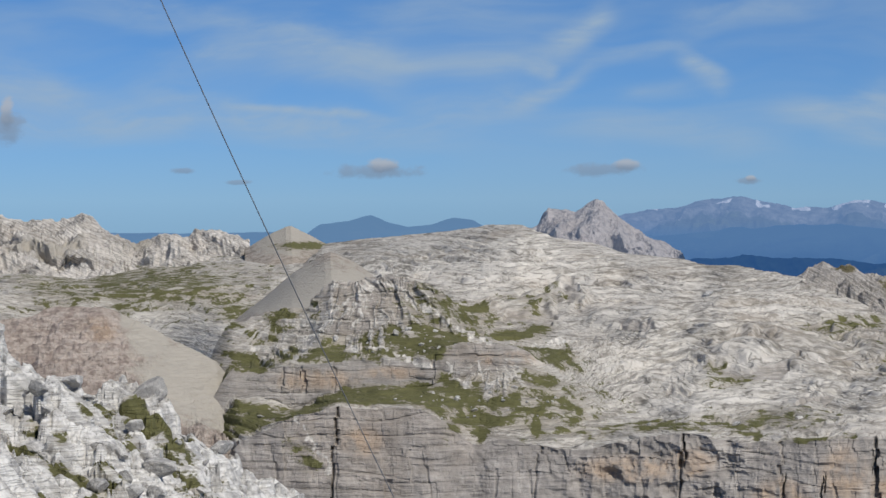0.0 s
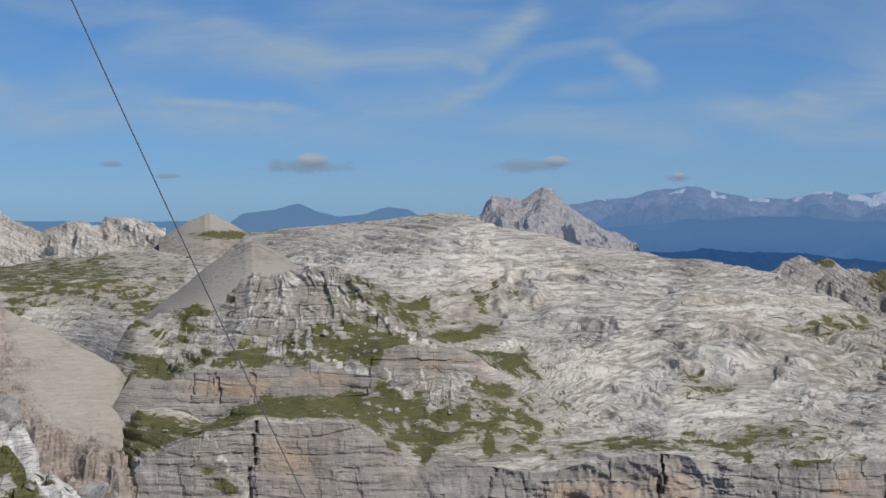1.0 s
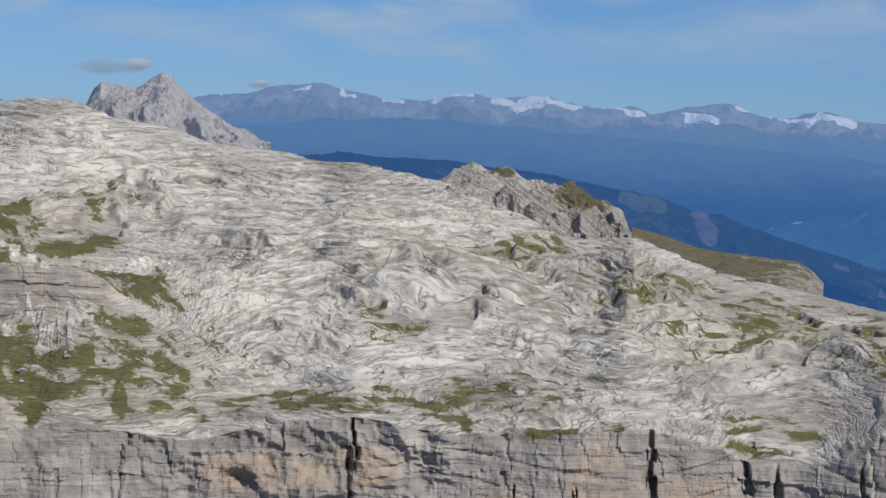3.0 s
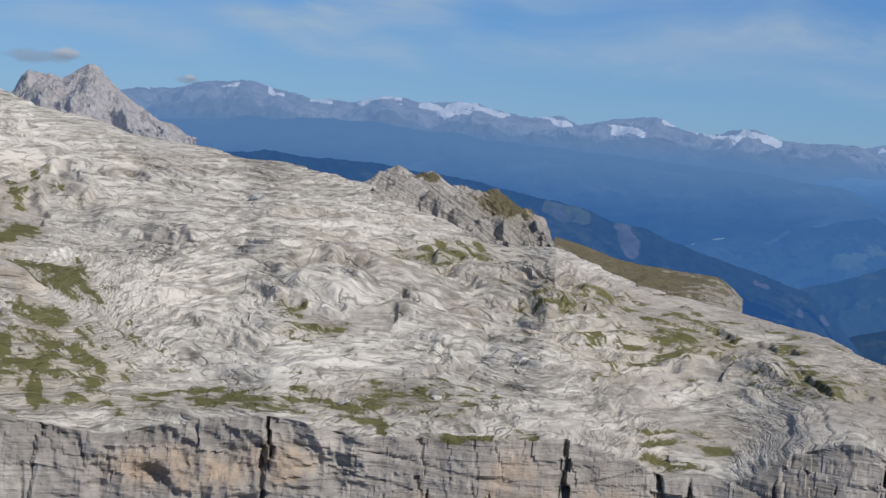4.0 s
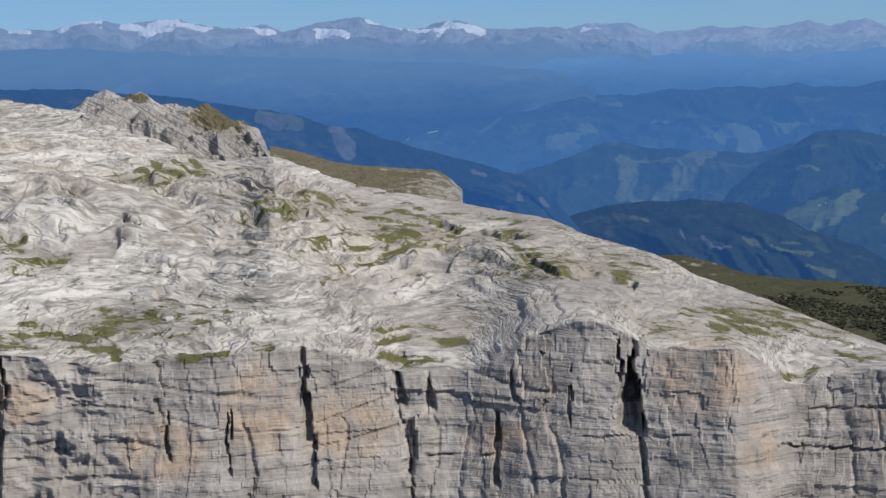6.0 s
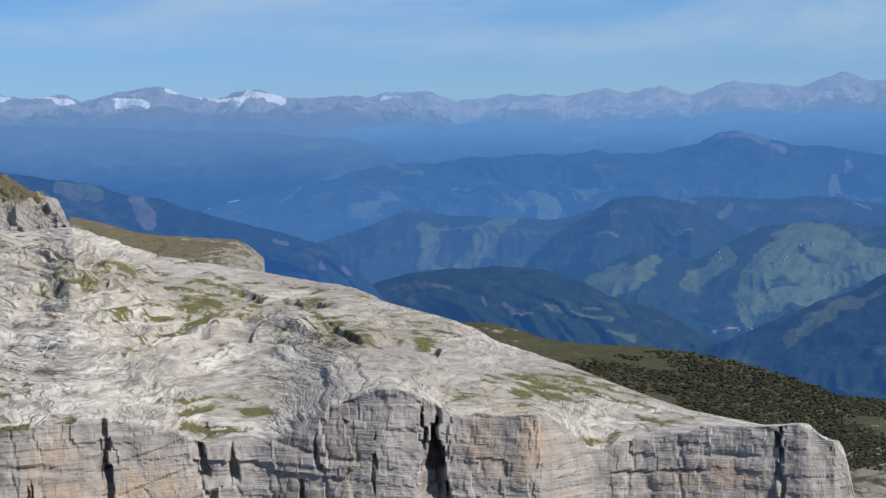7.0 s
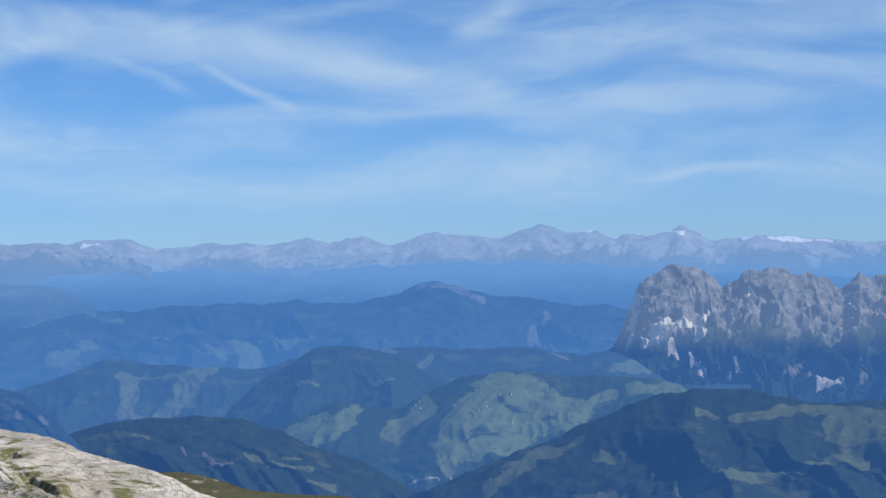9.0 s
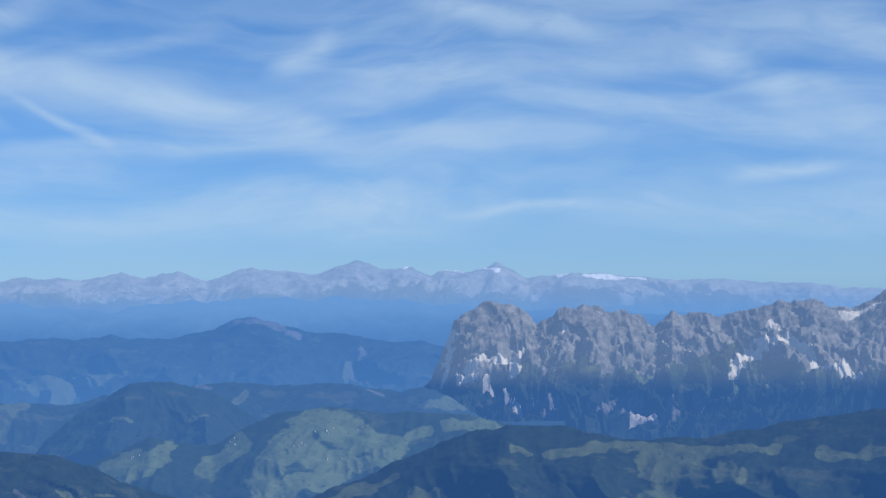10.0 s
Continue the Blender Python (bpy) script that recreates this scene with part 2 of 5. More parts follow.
def limestone(name, pale=(0.620, 0.586, 0.530), grey=(0.240, 0.221, 0.190), wall=((0.235, 0.216, 0.196), (0.46, 0.424, 0.385)), scale=1.0, bump=1.0, veins=1.0, layers=1.0, haze_glow=0.0, grass=((0.070, 0.072, 0.027), (0.165, 0.156, 0.070)), soil=(0.24, 0.21, 0.155)):
    """Weathered karst: pale rock with beds and clefts that follow the folds, streaked walls, ochre breaks, turf and scree where the masks say."""
    m, n = material(name)
    p = place(n)
    cover = n.add("ShaderNodeVertexColor", layer_name="cover")
    sep = n.add("ShaderNodeSeparateColor", {0: cover.outputs[0]})
    bed_at = n.add("ShaderNodeAttribute")
    bed_at.attribute_name = "bed"
    xyz = n.add("ShaderNodeSeparateXYZ", {0: p})
    fold = n.add("ShaderNodeCombineXYZ", {0: xyz.outputs[0], 1: xyz.outputs[1], 2: bed_at.outputs["Fac"]}).outputs[0]
    bed = n.noise(n.scaled(fold, 0.12 * scale, 0.12 * scale, 3.6 * scale), 1.0, 3.0, 0.5)
    thin = n.noise(n.scaled(fold, 0.42 * scale, 0.42 * scale, 10.0 * scale), 1.0, 3.0, 0.55, 0.2)
    hair = n.noise(n.scaled(fold, 1.1 * scale, 1.1 * scale, 20.0 * scale), 1.0, 3.0, 0.6, 0.3)
    broad = n.noise(n.scaled(p, 1.0, 0.7, 1.0), 0.075 * scale, 4.0, 0.6)
    grain = n.noise(p, 1.6 * scale, 5.0, 0.62)
    tone = n.math("ADD", n.math("ADD", n.math("MULTIPLY", bed, 0.28 * layers), n.math("MULTIPLY", thin, 0.52 * layers)), n.math("ADD", n.math("ADD", n.math("MULTIPLY", broad, 0.40), n.math("MULTIPLY", hair, 0.46 * layers)), n.math("MULTIPLY", grain, 0.30 + 1.26 * (1 - layers))))
    rock = n.mix(n.ramp(tone, 0.80, 1.10), grey, pale)
    # dark clefts along the bedding, in short runs
    runs = n.noise(p, 0.5 * scale, 3.0, 0.6)
    cleft = n.noise(n.scaled(fold, 0.24 * scale, 0.24 * scale, 4.4 * scale), 1.0, 2.0, 0.5, 0.3)
    line = n.math("ABSOLUTE", n.math("SUBTRACT", cleft, 0.5))
    line = n.math("MULTIPLY", n.ramp(line, 0.0, 0.030, 1.0, 0.0), n.ramp(runs, 0.46, 0.58, 0.0, 0.68 * veins))
    rock = n.mix(line, rock, tuple(0.42 * c for c in grey))
    # hair-thin joints between the beds
    ply_line = n.math("ABSOLUTE", n.math("SUBTRACT", n.noise(n.scaled(fold, 0.42 * scale, 0.42 * scale, 9.0 * scale), 1.0, 2.0, 0.5, 0.2), 0.5))
    rock = n.mix(n.math("MULTIPLY", n.ramp(ply_line, 0.0, 0.045, 0.60 * veins, 0.0), n.ramp(grain, 0.44, 0.58)), rock, tuple(0.55 * c for c in grey))
    # walls: level beds, upright water streaks
    streak = n.noise(n.scaled(p, 0.75 * scale, 0.75 * scale, 0.06 * scale), 1.0, 6.0, 0.65)
    level = n.noise(n.scaled(p, 0.08 * scale, 0.08 * scale, 2.4 * scale), 1.0, 4.0, 0.6)
    ply = n.noise(n.scaled(p, 0.35 * scale, 0.35 * scale, 6.5 * scale), 1.0, 5.0, 0.65)
    face = n.math("ADD", n.math("MULTIPLY", streak, 0.44), n.math("ADD", n.math("ADD", n.math("MULTIPLY", level, 0.24), n.math("MULTIPLY", ply, 0.08)), n.math("ADD", n.math("MULTIPLY", broad, 0.22), n.math("MULTIPLY", grain, 0.16))))
    face = n.mix(n.ramp(face, 0.46, 0.73), wall[0], wall[1])
    parting = n.math("ABSOLUTE", n.math("SUBTRACT", n.noise(n.scaled(p, 0.10 * scale, 0.10 * scale, 2.0 * scale), 1.0, 3.0, 0.55), 0.5))
    face = n.mix(n.math("MULTIPLY", n.ramp(parting, 0.0, 0.022, 0.75, 0.0), n.ramp(runs, 0.40, 0.60)), face, tuple(0.45 * c for c in wall[0]))
    rock = n.mix(cover.outputs[1], rock, face)
    warm = n.ramp(n.noise(p, 0.13 * scale, 4.0), 0.46, 0.72, 0.0, 0.6)
    rock = n.mix(warm, rock, n.mix(0.35, rock, (0.36, 0.28, 0.20)))
    ochre = n.math("MULTIPLY", n.ramp(n.math("ADD", sep.outputs[2], n.math("MULTIPLY", n.math("SUBTRACT", broad, 0.5), 1.2)), 0.1, 0.8), n.ramp(streak, 0.34, 0.60), clamp=True)
    rock = n.mix(n.math("MULTIPLY", ochre, 0.62), rock, n.mix(grain, (0.30, 0.20, 0.125), (0.54, 0.40, 0.27)))
    rib = n.add("ShaderNodeAttribute")
    rib.attribute_name = "rib"
    rubble = n.ramp(n.math("ADD", rib.outputs["Fac"], n.math("MULTIPLY", n.math("SUBTRACT", n.noise(p, 2.0 * scale, 5.0, 0.7), 0.5), 1.7)), 0.36, 0.60)
    rock = n.mix(n.math("MULTIPLY", rubble, 0.9), rock, n.mix(n.ramp(n.noise(p, 2.6, 4.0, 0.65), 0.35, 0.65), tuple(0.62 * c for c in pale), tuple(1.15 * c for c in pale)))
    scree = n.mix(n.noise(p, 2.0, 4.0, 0.6), (0.365, 0.336, 0.288), (0.435, 0.400, 0.342))
    sift = n.math("ADD", n.math("MULTIPLY", n.math("SUBTRACT", broad, 0.5), 0.7), n.math("MULTIPLY", n.math("SUBTRACT", n.noise(n.scaled(p, 1.0, 1.0, 0.35), 0.8, 7.0, 0.7), 0.5), 1.5))
    loose = n.ramp(n.math("ADD", sep.outputs[1], sift), 0.22, 0.62)
    rock = n.mix(loose, rock, scree)
    turf = n.mix(n.noise(p, 0.9, 6.0, 0.7), *grass)
    rock = n.mix(n.math("MULTIPLY", n.ramp(n.math("ADD", sep.outputs[0], n.math("MULTIPLY", n.math("SUBTRACT", thin, 0.5), 1.4)), 0.08, 0.62), 0.58), rock, soil)
    ragged = n.math("ADD", sep.outputs[0], n.math("MULTIPLY", n.math("SUBTRACT", n.noise(n.scaled(fold, 0.6, 0.6, 1.6), 1.0, 6.0, 0.72), 0.5), 3.2))
    col = n.mix(n.math("MULTIPLY", n.math("MULTIPLY", n.ramp(ragged, 0.40, 0.58), n.math("SUBTRACT", 1.0, n.math("MULTIPLY", rubble, 0.85))), n.ramp(sep.outputs[0], 0.02, 0.15)), rock, turf)
    h = n.math("ADD", n.math("MULTIPLY", n.noise(p, 1.3 * scale, 6.0, 0.62), 0.5), n.math("MULTIPLY", n.math("SUBTRACT", n.math("ADD", n.math("MULTIPLY", bed, 0.6 * layers), n.math("MULTIPLY", thin, 0.3 * layers)), n.math("ADD", n.math("MULTIPLY", line, 0.15), n.ramp(ply_line, 0.0, 0.05, 0.16, 0.0))), n.math("SUBTRACT", 1.0, n.math("MULTIPLY", cover.outputs[1], 0.8))))
    h = n.math("ADD", h, n.math("MULTIPLY", n.math("ADD", n.math("MULTIPLY", level, 0.40), n.math("MULTIPLY", ply, 0.16)), cover.outputs[1]))
    h = n.math("MULTIPLY", h, n.math("SUBTRACT", 1.0, n.math("MULTIPLY", loose, 0.5)))
    # above zero, a share of blue haze is painted into the rock as emission
    finish(n, col, 0.95, h, 0.75, 0.5 * bump, haze=(0.20, 0.30, 0.48) if haze_glow else None, amount=haze_glow)
    return m


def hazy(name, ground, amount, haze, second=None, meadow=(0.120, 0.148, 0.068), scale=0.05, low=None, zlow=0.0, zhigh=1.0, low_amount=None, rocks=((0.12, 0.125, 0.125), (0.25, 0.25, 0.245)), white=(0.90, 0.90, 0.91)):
    """A far slope with blue haze painted in as emission, more towards the valley; the mask brings in meadow, bare rock
    and snow.
    """
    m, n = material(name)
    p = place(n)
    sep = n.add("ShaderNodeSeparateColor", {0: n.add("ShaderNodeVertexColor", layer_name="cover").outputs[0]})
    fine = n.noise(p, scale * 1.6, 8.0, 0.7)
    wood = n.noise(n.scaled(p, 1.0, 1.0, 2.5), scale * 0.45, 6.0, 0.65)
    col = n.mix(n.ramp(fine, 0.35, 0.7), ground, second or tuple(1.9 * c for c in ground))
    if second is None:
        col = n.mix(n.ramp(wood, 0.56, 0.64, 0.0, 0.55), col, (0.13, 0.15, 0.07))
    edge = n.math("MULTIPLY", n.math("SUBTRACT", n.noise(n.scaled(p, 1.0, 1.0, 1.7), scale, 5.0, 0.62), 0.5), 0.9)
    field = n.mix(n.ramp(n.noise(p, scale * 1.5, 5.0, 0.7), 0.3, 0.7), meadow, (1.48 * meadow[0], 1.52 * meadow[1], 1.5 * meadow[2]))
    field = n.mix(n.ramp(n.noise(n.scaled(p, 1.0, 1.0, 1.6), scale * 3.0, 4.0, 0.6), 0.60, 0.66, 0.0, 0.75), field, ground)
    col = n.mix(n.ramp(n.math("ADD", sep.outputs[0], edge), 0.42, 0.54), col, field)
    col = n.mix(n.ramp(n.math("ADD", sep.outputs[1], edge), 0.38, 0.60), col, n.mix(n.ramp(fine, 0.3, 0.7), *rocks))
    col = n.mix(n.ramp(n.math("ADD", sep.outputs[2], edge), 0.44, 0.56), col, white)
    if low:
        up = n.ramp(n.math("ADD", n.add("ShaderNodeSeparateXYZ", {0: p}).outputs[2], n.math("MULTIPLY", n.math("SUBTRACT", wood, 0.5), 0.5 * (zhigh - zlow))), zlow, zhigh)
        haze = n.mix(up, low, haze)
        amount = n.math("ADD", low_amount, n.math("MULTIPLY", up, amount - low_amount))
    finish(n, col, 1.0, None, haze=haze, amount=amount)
    return m


# ---- noise on arrays ----
def lattice(ix, iy, iz, seed):
    h = (ix.astype(np.uint32) * np.uint32(374761393)) ^ (iy.astype(np.uint32) * np.uint32(668265263)) ^ (iz.astype(np.uint32) * np.uint32(2246822519)) ^ np.uint32(seed * 3266489917 & 0xFFFFFFFF)
    h = (h ^ (h >> np.uint32(13))) * np.uint32(1274126177)
    h = (h ^ (h >> np.uint32(15))) * np.uint32(2246822519)
    return ((h ^ (h >> np.uint32(16))) & np.uint32(0xFFFFFF)).astype(np.float32) / np.float32(0x7FFFFF) - 1


def vnoise(x, y, z=None, seed=0):
    """Smooth value noise in -1..1."""
    fx, fy = np.floor(x), np.floor(y)
    ix, iy = fx.astype(np.int32), fy.astype(np.int32)
    u, v = (x - fx).astype(np.float32), (y - fy).astype(np.float32)
    u, v = u * u * (3 - 2 * u), v * v * (3 - 2 * v)
    layers = []
    if z is None:
        iz, w = np.zeros_like(ix), None
    else:
        fz = np.floor(z)
        iz, w = fz.astype(np.int32), (z - fz).astype(np.float32)
        w = w * w * (3 - 2 * w)
    for k in ((0,) if w is None else (0, 1)):
        a = lattice(ix, iy, iz + k, seed) * (1 - u) + lattice(ix + 1, iy, iz + k, seed) * u
        b = lattice(ix, iy + 1, iz + k, seed) * (1 - u) + lattice(ix + 1, iy + 1, iz + k, seed) * u
        layers.append(a * (1 - v) + b * v)
    return layers[0] if w is None else layers[0] * (1 - w) + layers[1] * w


def cells(x, y, seed=0):
    """A value for each cell of a grid, in -1..1."""
    ix, iy = np.floor(x).astype(np.int32), np.floor(y).astype(np.int32)
    return lattice(ix, iy, np.zeros_like(ix), seed)


def fbm(x, y, z=None, octaves=4, seed=0, gain=0.5):
    total, amp = 0, 1.0
    for k in range(octaves):
        f = 2.03 ** k
        total = total + amp * vnoise(x * f, y * f, None if z is None else z * f, seed + k)
        amp *= gain
    return total


def ridged(x, y, z=None, octaves=3, seed=0):
    total, amp = 0, 1.0
    for k in range(octaves):
        f = 2.1 ** k
        total = total + amp * (1 - 2 * np.abs(vnoise(x * f, y * f, None if z is None else z * f, seed + k)))
        amp *= 0.5
    return total


def shards(x, y, seed=0):
    """Broken blocks: a height and a tilt for each, and the distance to its nearest joint."""
    ix, iy = np.floor(x).astype(np.int32), np.floor(y).astype(np.int32)
    zero = np.zeros_like(ix)
    f1, f2 = np.full(x.shape, 9.0), np.full(x.shape, 9.0)
    best = np.zeros_like(x)
    for dx in (-1, 0, 1):
        for dy in (-1, 0, 1):
            cx, cy = ix + dx, iy + dy
            px, py = cx + 0.5 + 0.45 * lattice(cx, cy, zero, seed), cy + 0.5 + 0.45 * lattice(cx, cy, zero, seed + 1)
            d = np.hypot(x - px, y - py)
            h = lattice(cx, cy, zero, seed + 2) + 0.9 * (lattice(cx, cy, zero, seed + 3) * (x - px) + lattice(cx, cy, zero, seed + 4) * (y - py))
            nearer = d < f1
            f2 = np.where(nearer, f1, np.minimum(f2, d))
            best, f1 = np.where(nearer, h, best), np.minimum(f1, d)
    return best, f2 - f1


def step(lo, hi, x):
    t = np.clip((x - lo) / (hi - lo), 0, 1)
    return t * t * (3 - 2 * t)


SURFACE = {}


def grid_mesh(name, x, y, z, mat, cover=None, smooth=True, bed=None, rib=None):
    """One mesh from a grid of rows (first axis) and columns."""
    rows, cols = x.shape
    co = np.stack([x, y, z], -1).reshape(-1, 3).astype(np.float32)
    i = np.arange(rows * cols, dtype=np.int32).reshape(rows, cols)
    quads = np.stack([i[:-1, :-1], i[:-1, 1:], i[1:, 1:], i[1:, :-1]], -1).reshape(-1)
    me = bpy.data.meshes.new(name)
    me.vertices.add(len(co))
    me.vertices.foreach_set("co", co.ravel())
    me.loops.add(len(quads))
    me.loops.foreach_set("vertex_index", quads)
    n = len(quads) // 4
    me.polygons.add(n)
    me.polygons.foreach_set("loop_start", np.arange(n, dtype=np.int32) * 4)
    me.polygons.foreach_set("use_smooth", np.full(n, smooth))
    me.update(calc_edges=True)
    c = np.zeros((len(co), 4), np.float32)
    SURFACE[name] = (x, y, z)
    if cover is not None:
        for k, layer in enumerate(cover):
            if layer is not None:
                c[:, k] = np.clip(layer, 0, 1).reshape(-1)
    me.color_attributes.new("cover", "FLOAT_COLOR", "POINT").data.foreach_set("color", c.ravel())
    me.attributes.new("bed", "FLOAT", "POINT").data.foreach_set("value", (z if bed is None else bed).reshape(-1).astype(np.float32))
    if rib is not None:
        me.attributes.new("rib", "FLOAT", "POINT").data.foreach_set("value", rib.reshape(-1).astype(np.float32))
    me.materials.append(mat)
    return new(name, me)


def along(table, az, soft=0.12):
    """A height line of (azimuth, value), rounded off a little."""
    t = np.array(table)
    return sum(np.interp(az + d * soft, t[:, 0], t[:, 1]) * w for d, w in ((-1, 0.25), (0, 0.5), (1, 0.25)))


def tan(deg):
    return np.tan(np.radians(deg))


# ---- the plateau and its cliffs: lines of (azimuth, elevation) as seen from the origin, and their distances ----
EDGE = [(-8.82, -7.49), (-7.01, -7.40), (-4.79, -6.45), (-3.24, -6.25), (-2.20, -6.44), (-0.50, -6.42), (0.16, -6.62), (1.21, -7.50), (1.75, -7.76), (2.53, -7.45), (4.04, -7.69),
    (5.62, -7.85), (7.22, -7.54), (9.35, -7.25), (11.87, -7.69), (13.19, -7.55), (15.56, -7.43), (16.35, -7.44), (17.95, -7.75), (18.61, -8.00),
    (20.34, -7.95), (21.14, -7.49), (21.68, -7.13), (23.00, -6.91), (23.79, -7.11), (24.44, -7.50), (26.27, -7.49), (27.05, -7.66), (27.63, -8.33),
    (30.50, -7.91), (31.82, -7.85), (32.80, -7.76), (33.05, -8.15), (33.64, -8.22), (33.85, -9.60), (34.60, -13.50)]
BANDBOT = [(-9.76, -5.65), (-8.01, -5.54), (-6.37, -5.77), (-4.71, -6.14), (-3.88, -5.76), (-2.90, -5.60), (-1.79, -5.39), (-0.52, -5.60), (0.46,
    -5.35), (1.58, -5.07), (3.13, -4.83), (4.54, -4.96)]
BANDTOP = [(-9.76, -4.56), (-8.01, -4.58), (-6.37, -4.74), (-4.99, -4.61), (-3.60, -4.55), (-1.79, -4.49), (-0.67, -4.63), (0.46, -4.14), (1.30,
    -3.93), (3.13, -4.06), (4.53, -4.61)]
BASE = [(-8.83, -4.60), (-7.02, -4.61), (-5.75, -4.25), (-5.13, -3.91), (-3.88, -3.53), (-2.91, -3.62), (-1.51, -3.30), (-0.67, -3.23), (0.45, -3.51),
    (1.30, -3.93)]
CREST = [(-8.83, -3.88), (-7.21, -3.15), (-6.12, -2.88), (-5.21, -2.57), (-4.30, -2.53), (-3.88, -1.90), (-3.46, -1.73), (-2.77, -1.72), (-2.35,
    -1.55), (-1.79, -1.48), (-0.95, -1.62), (-0.11, -1.90), (0.45, -2.17), (1.15, -2.80), (1.58, -3.36), (2.14, -3.78)]
SKY = [(-14.15, -1.25), (-12.40, -1.25), (-10.63, -1.43), (-8.84, -1.15), (-7.04, -0.98), (-5.76, -0.92), (-4.12, -0.95), (-3.61, -0.68), (-2.49,
    -0.57), (-1.24, -0.43), (-0.12, -0.35), (0.45, -0.28), (1.57, -0.11), (2.55, -0.10), (3.39, -0.45), (4.94, -0.71), (5.78, -0.99), (6.62, -1.06),
    (7.60, -1.16), (8.21, -1.32), (9.27, -1.34), (10.22, -1.55), (11.15, -1.67), (12.24, -2.01), (13.20, -2.36), (14.03, -2.75), (14.97, -2.89),
    (15.76, -2.80), (16.45, -3.13), (17.67, -3.55), (18.88, -3.77), (20.18, -4.03), (21.04, -4.20), (21.83, -4.34), (22.49, -4.54), (23.01, -4.81),
    (23.93, -5.07), (24.97, -5.43), (25.62, -5.80), (27.23, -6.34), (28.54, -6.88), (29.86, -7.33), (31.82, -7.79), (32.80, -7.72), (33.10, -8.10),
    (33.60, -8.15), (33.85, -9.50), (34.60, -13.00)]
EDGE_R = [(-20, 108), (-9, 104), (0, 103), (8, 104), (14, 102), (20, 103), (23, 101.5), (26.5, 99.2), (27.8, 101.4), (29, 101.4), (32, 99.8), (35, 98)]
SKY_R = [(-20, 235), (-6, 225), (0, 205), (4, 195), (8, 185), (12, 178), (16, 165), (20, 155), (24, 138), (28, 121), (32, 112), (35, 111)]

AZ = np.linspace(-19.0, 34.4, 1560)


def loft(lines, counts):
    """Rows between consecutive lines of (r, z), each row an array over the azimuths."""
    r_rows, z_rows, v_rows = [], [], []
    for k, n in enumerate(counts):
        (r0, z0), (r1, z1) = lines[k], lines[k + 1]
        for j in range(n):
            f = j / n
            r_rows.append(r0 + (r1 - r0) * f)
            z_rows.append(z0 + (z1 - z0) * f)
            v_rows.append(np.full_like(r0, k + f))
    r_rows.append(lines[-1][0])
    z_rows.append(lines[-1][1])
    v_rows.append(np.full_like(lines[-1][0], len(counts)))
    return np.array(r_rows), np.array(z_rows), np.array(v_rows)


def ground_lines():
    right = step(3.2, 7.5, AZ)
    er, sr = along(EDGE_R, AZ, 0.3), along(SKY_R, AZ, 1.0)
    edge, sky = (er, er * tan(along(EDGE, AZ, 0.25))), (sr, sr * tan(along(SKY, AZ)))
    counts = (130, 50, 45, 45, 60, 20, 95, 175, 12)
    inner = counts[1:8]
    total = sum(inner)
    special = [
        (er + 9, along(BANDBOT, AZ)), (er + 10, along(BANDTOP, AZ)), (er + 16.5, along(BASE, AZ)), (er + 19.5, along(CREST, AZ)),
    ]
    mid = [(r, r * tan(e)) for r, e in special]
    mid.append((er + 36, mid[-1][1] - 3.5))
    mid.append((er + 62, (er + 62) * tan(-2.1)))
    # the ground gives way to the scree fan on the far left
    sink = 4.0 * step(-6.9, -8.6, AZ) + 6.0 * step(-7.6, -9.6, AZ)
    edge = (edge[0], edge[1] - sink)
    mid = [(r, z - sink * (k < 5)) for k, (r, z) in enumerate(mid)]
    lines = [(er - 5.0 - 2 * right, edge[1] - 11.0), edge]
    gone = 0
    def eased(values, deg):
        half = int(deg / (AZ[1] - AZ[0]))
        bell = np.hanning(2 * half + 3)
        return np.convolve(np.pad(values, half + 1, mode="edge"), bell / bell.sum(), mode="valid")

    for k, (r, z) in enumerate(mid):
        gone += inner[k]
        f = gone / total
        # an even rise, a little steeper towards the rim
        rr = edge[0] + (sky[0] - edge[0]) * f
        low = eased(edge[1], (0.2, 0.7, 1.3, 1.9, 2.4, 3.0)[k])
        zz = low + (sky[1] - low) * (f + 0.16 * f * (1 - f))
        lines.append((r * (1 - right) + rr * right, z * (1 - right) + zz * right))
    lines.append(sky)
    lines.append((sky[0] + 25, sky[1] - 9))
    return lines, counts


def blobs(az, el, spots):
    """Soft patches (azimuth, elevation, half width, half height) in one mask."""
    out = np.zeros_like(az)
    for a, e, w, h in spots:
        out = np.maximum(out, 1.25 - np.sqrt(((az - a) / w) ** 2 + ((el - e) / h) ** 2))
    return np.clip(out, 0, 1)


def strokes(az, el, lines, ragged=0.10, seed=131):
    """Long patches (azimuth, elevation to azimuth, elevation, half width) in one mask: 1 inside, 0.5 on the rim, frayed."""
    wa = az + ragged * fbm(az / 0.7, el / 0.4, octaves=3, seed=seed)
    we = el + 0.6 * ragged * fbm(az / 0.7, el / 0.4, octaves=3, seed=seed + 5)
    out = np.zeros_like(az)
    for a0, e0, a1, e1, w in lines:
        da, de = a1 - a0, e1 - e0
        t = np.clip(((wa - a0) * da + (we - e0) * de) / max(da * da + de * de, 1e-6), 0, 1)
        out = np.maximum(out, 1.0 - np.hypot(wa - a0 - t * da, we - e0 - t * de) / (2 * w))
    return np.clip(out, 0, 1)


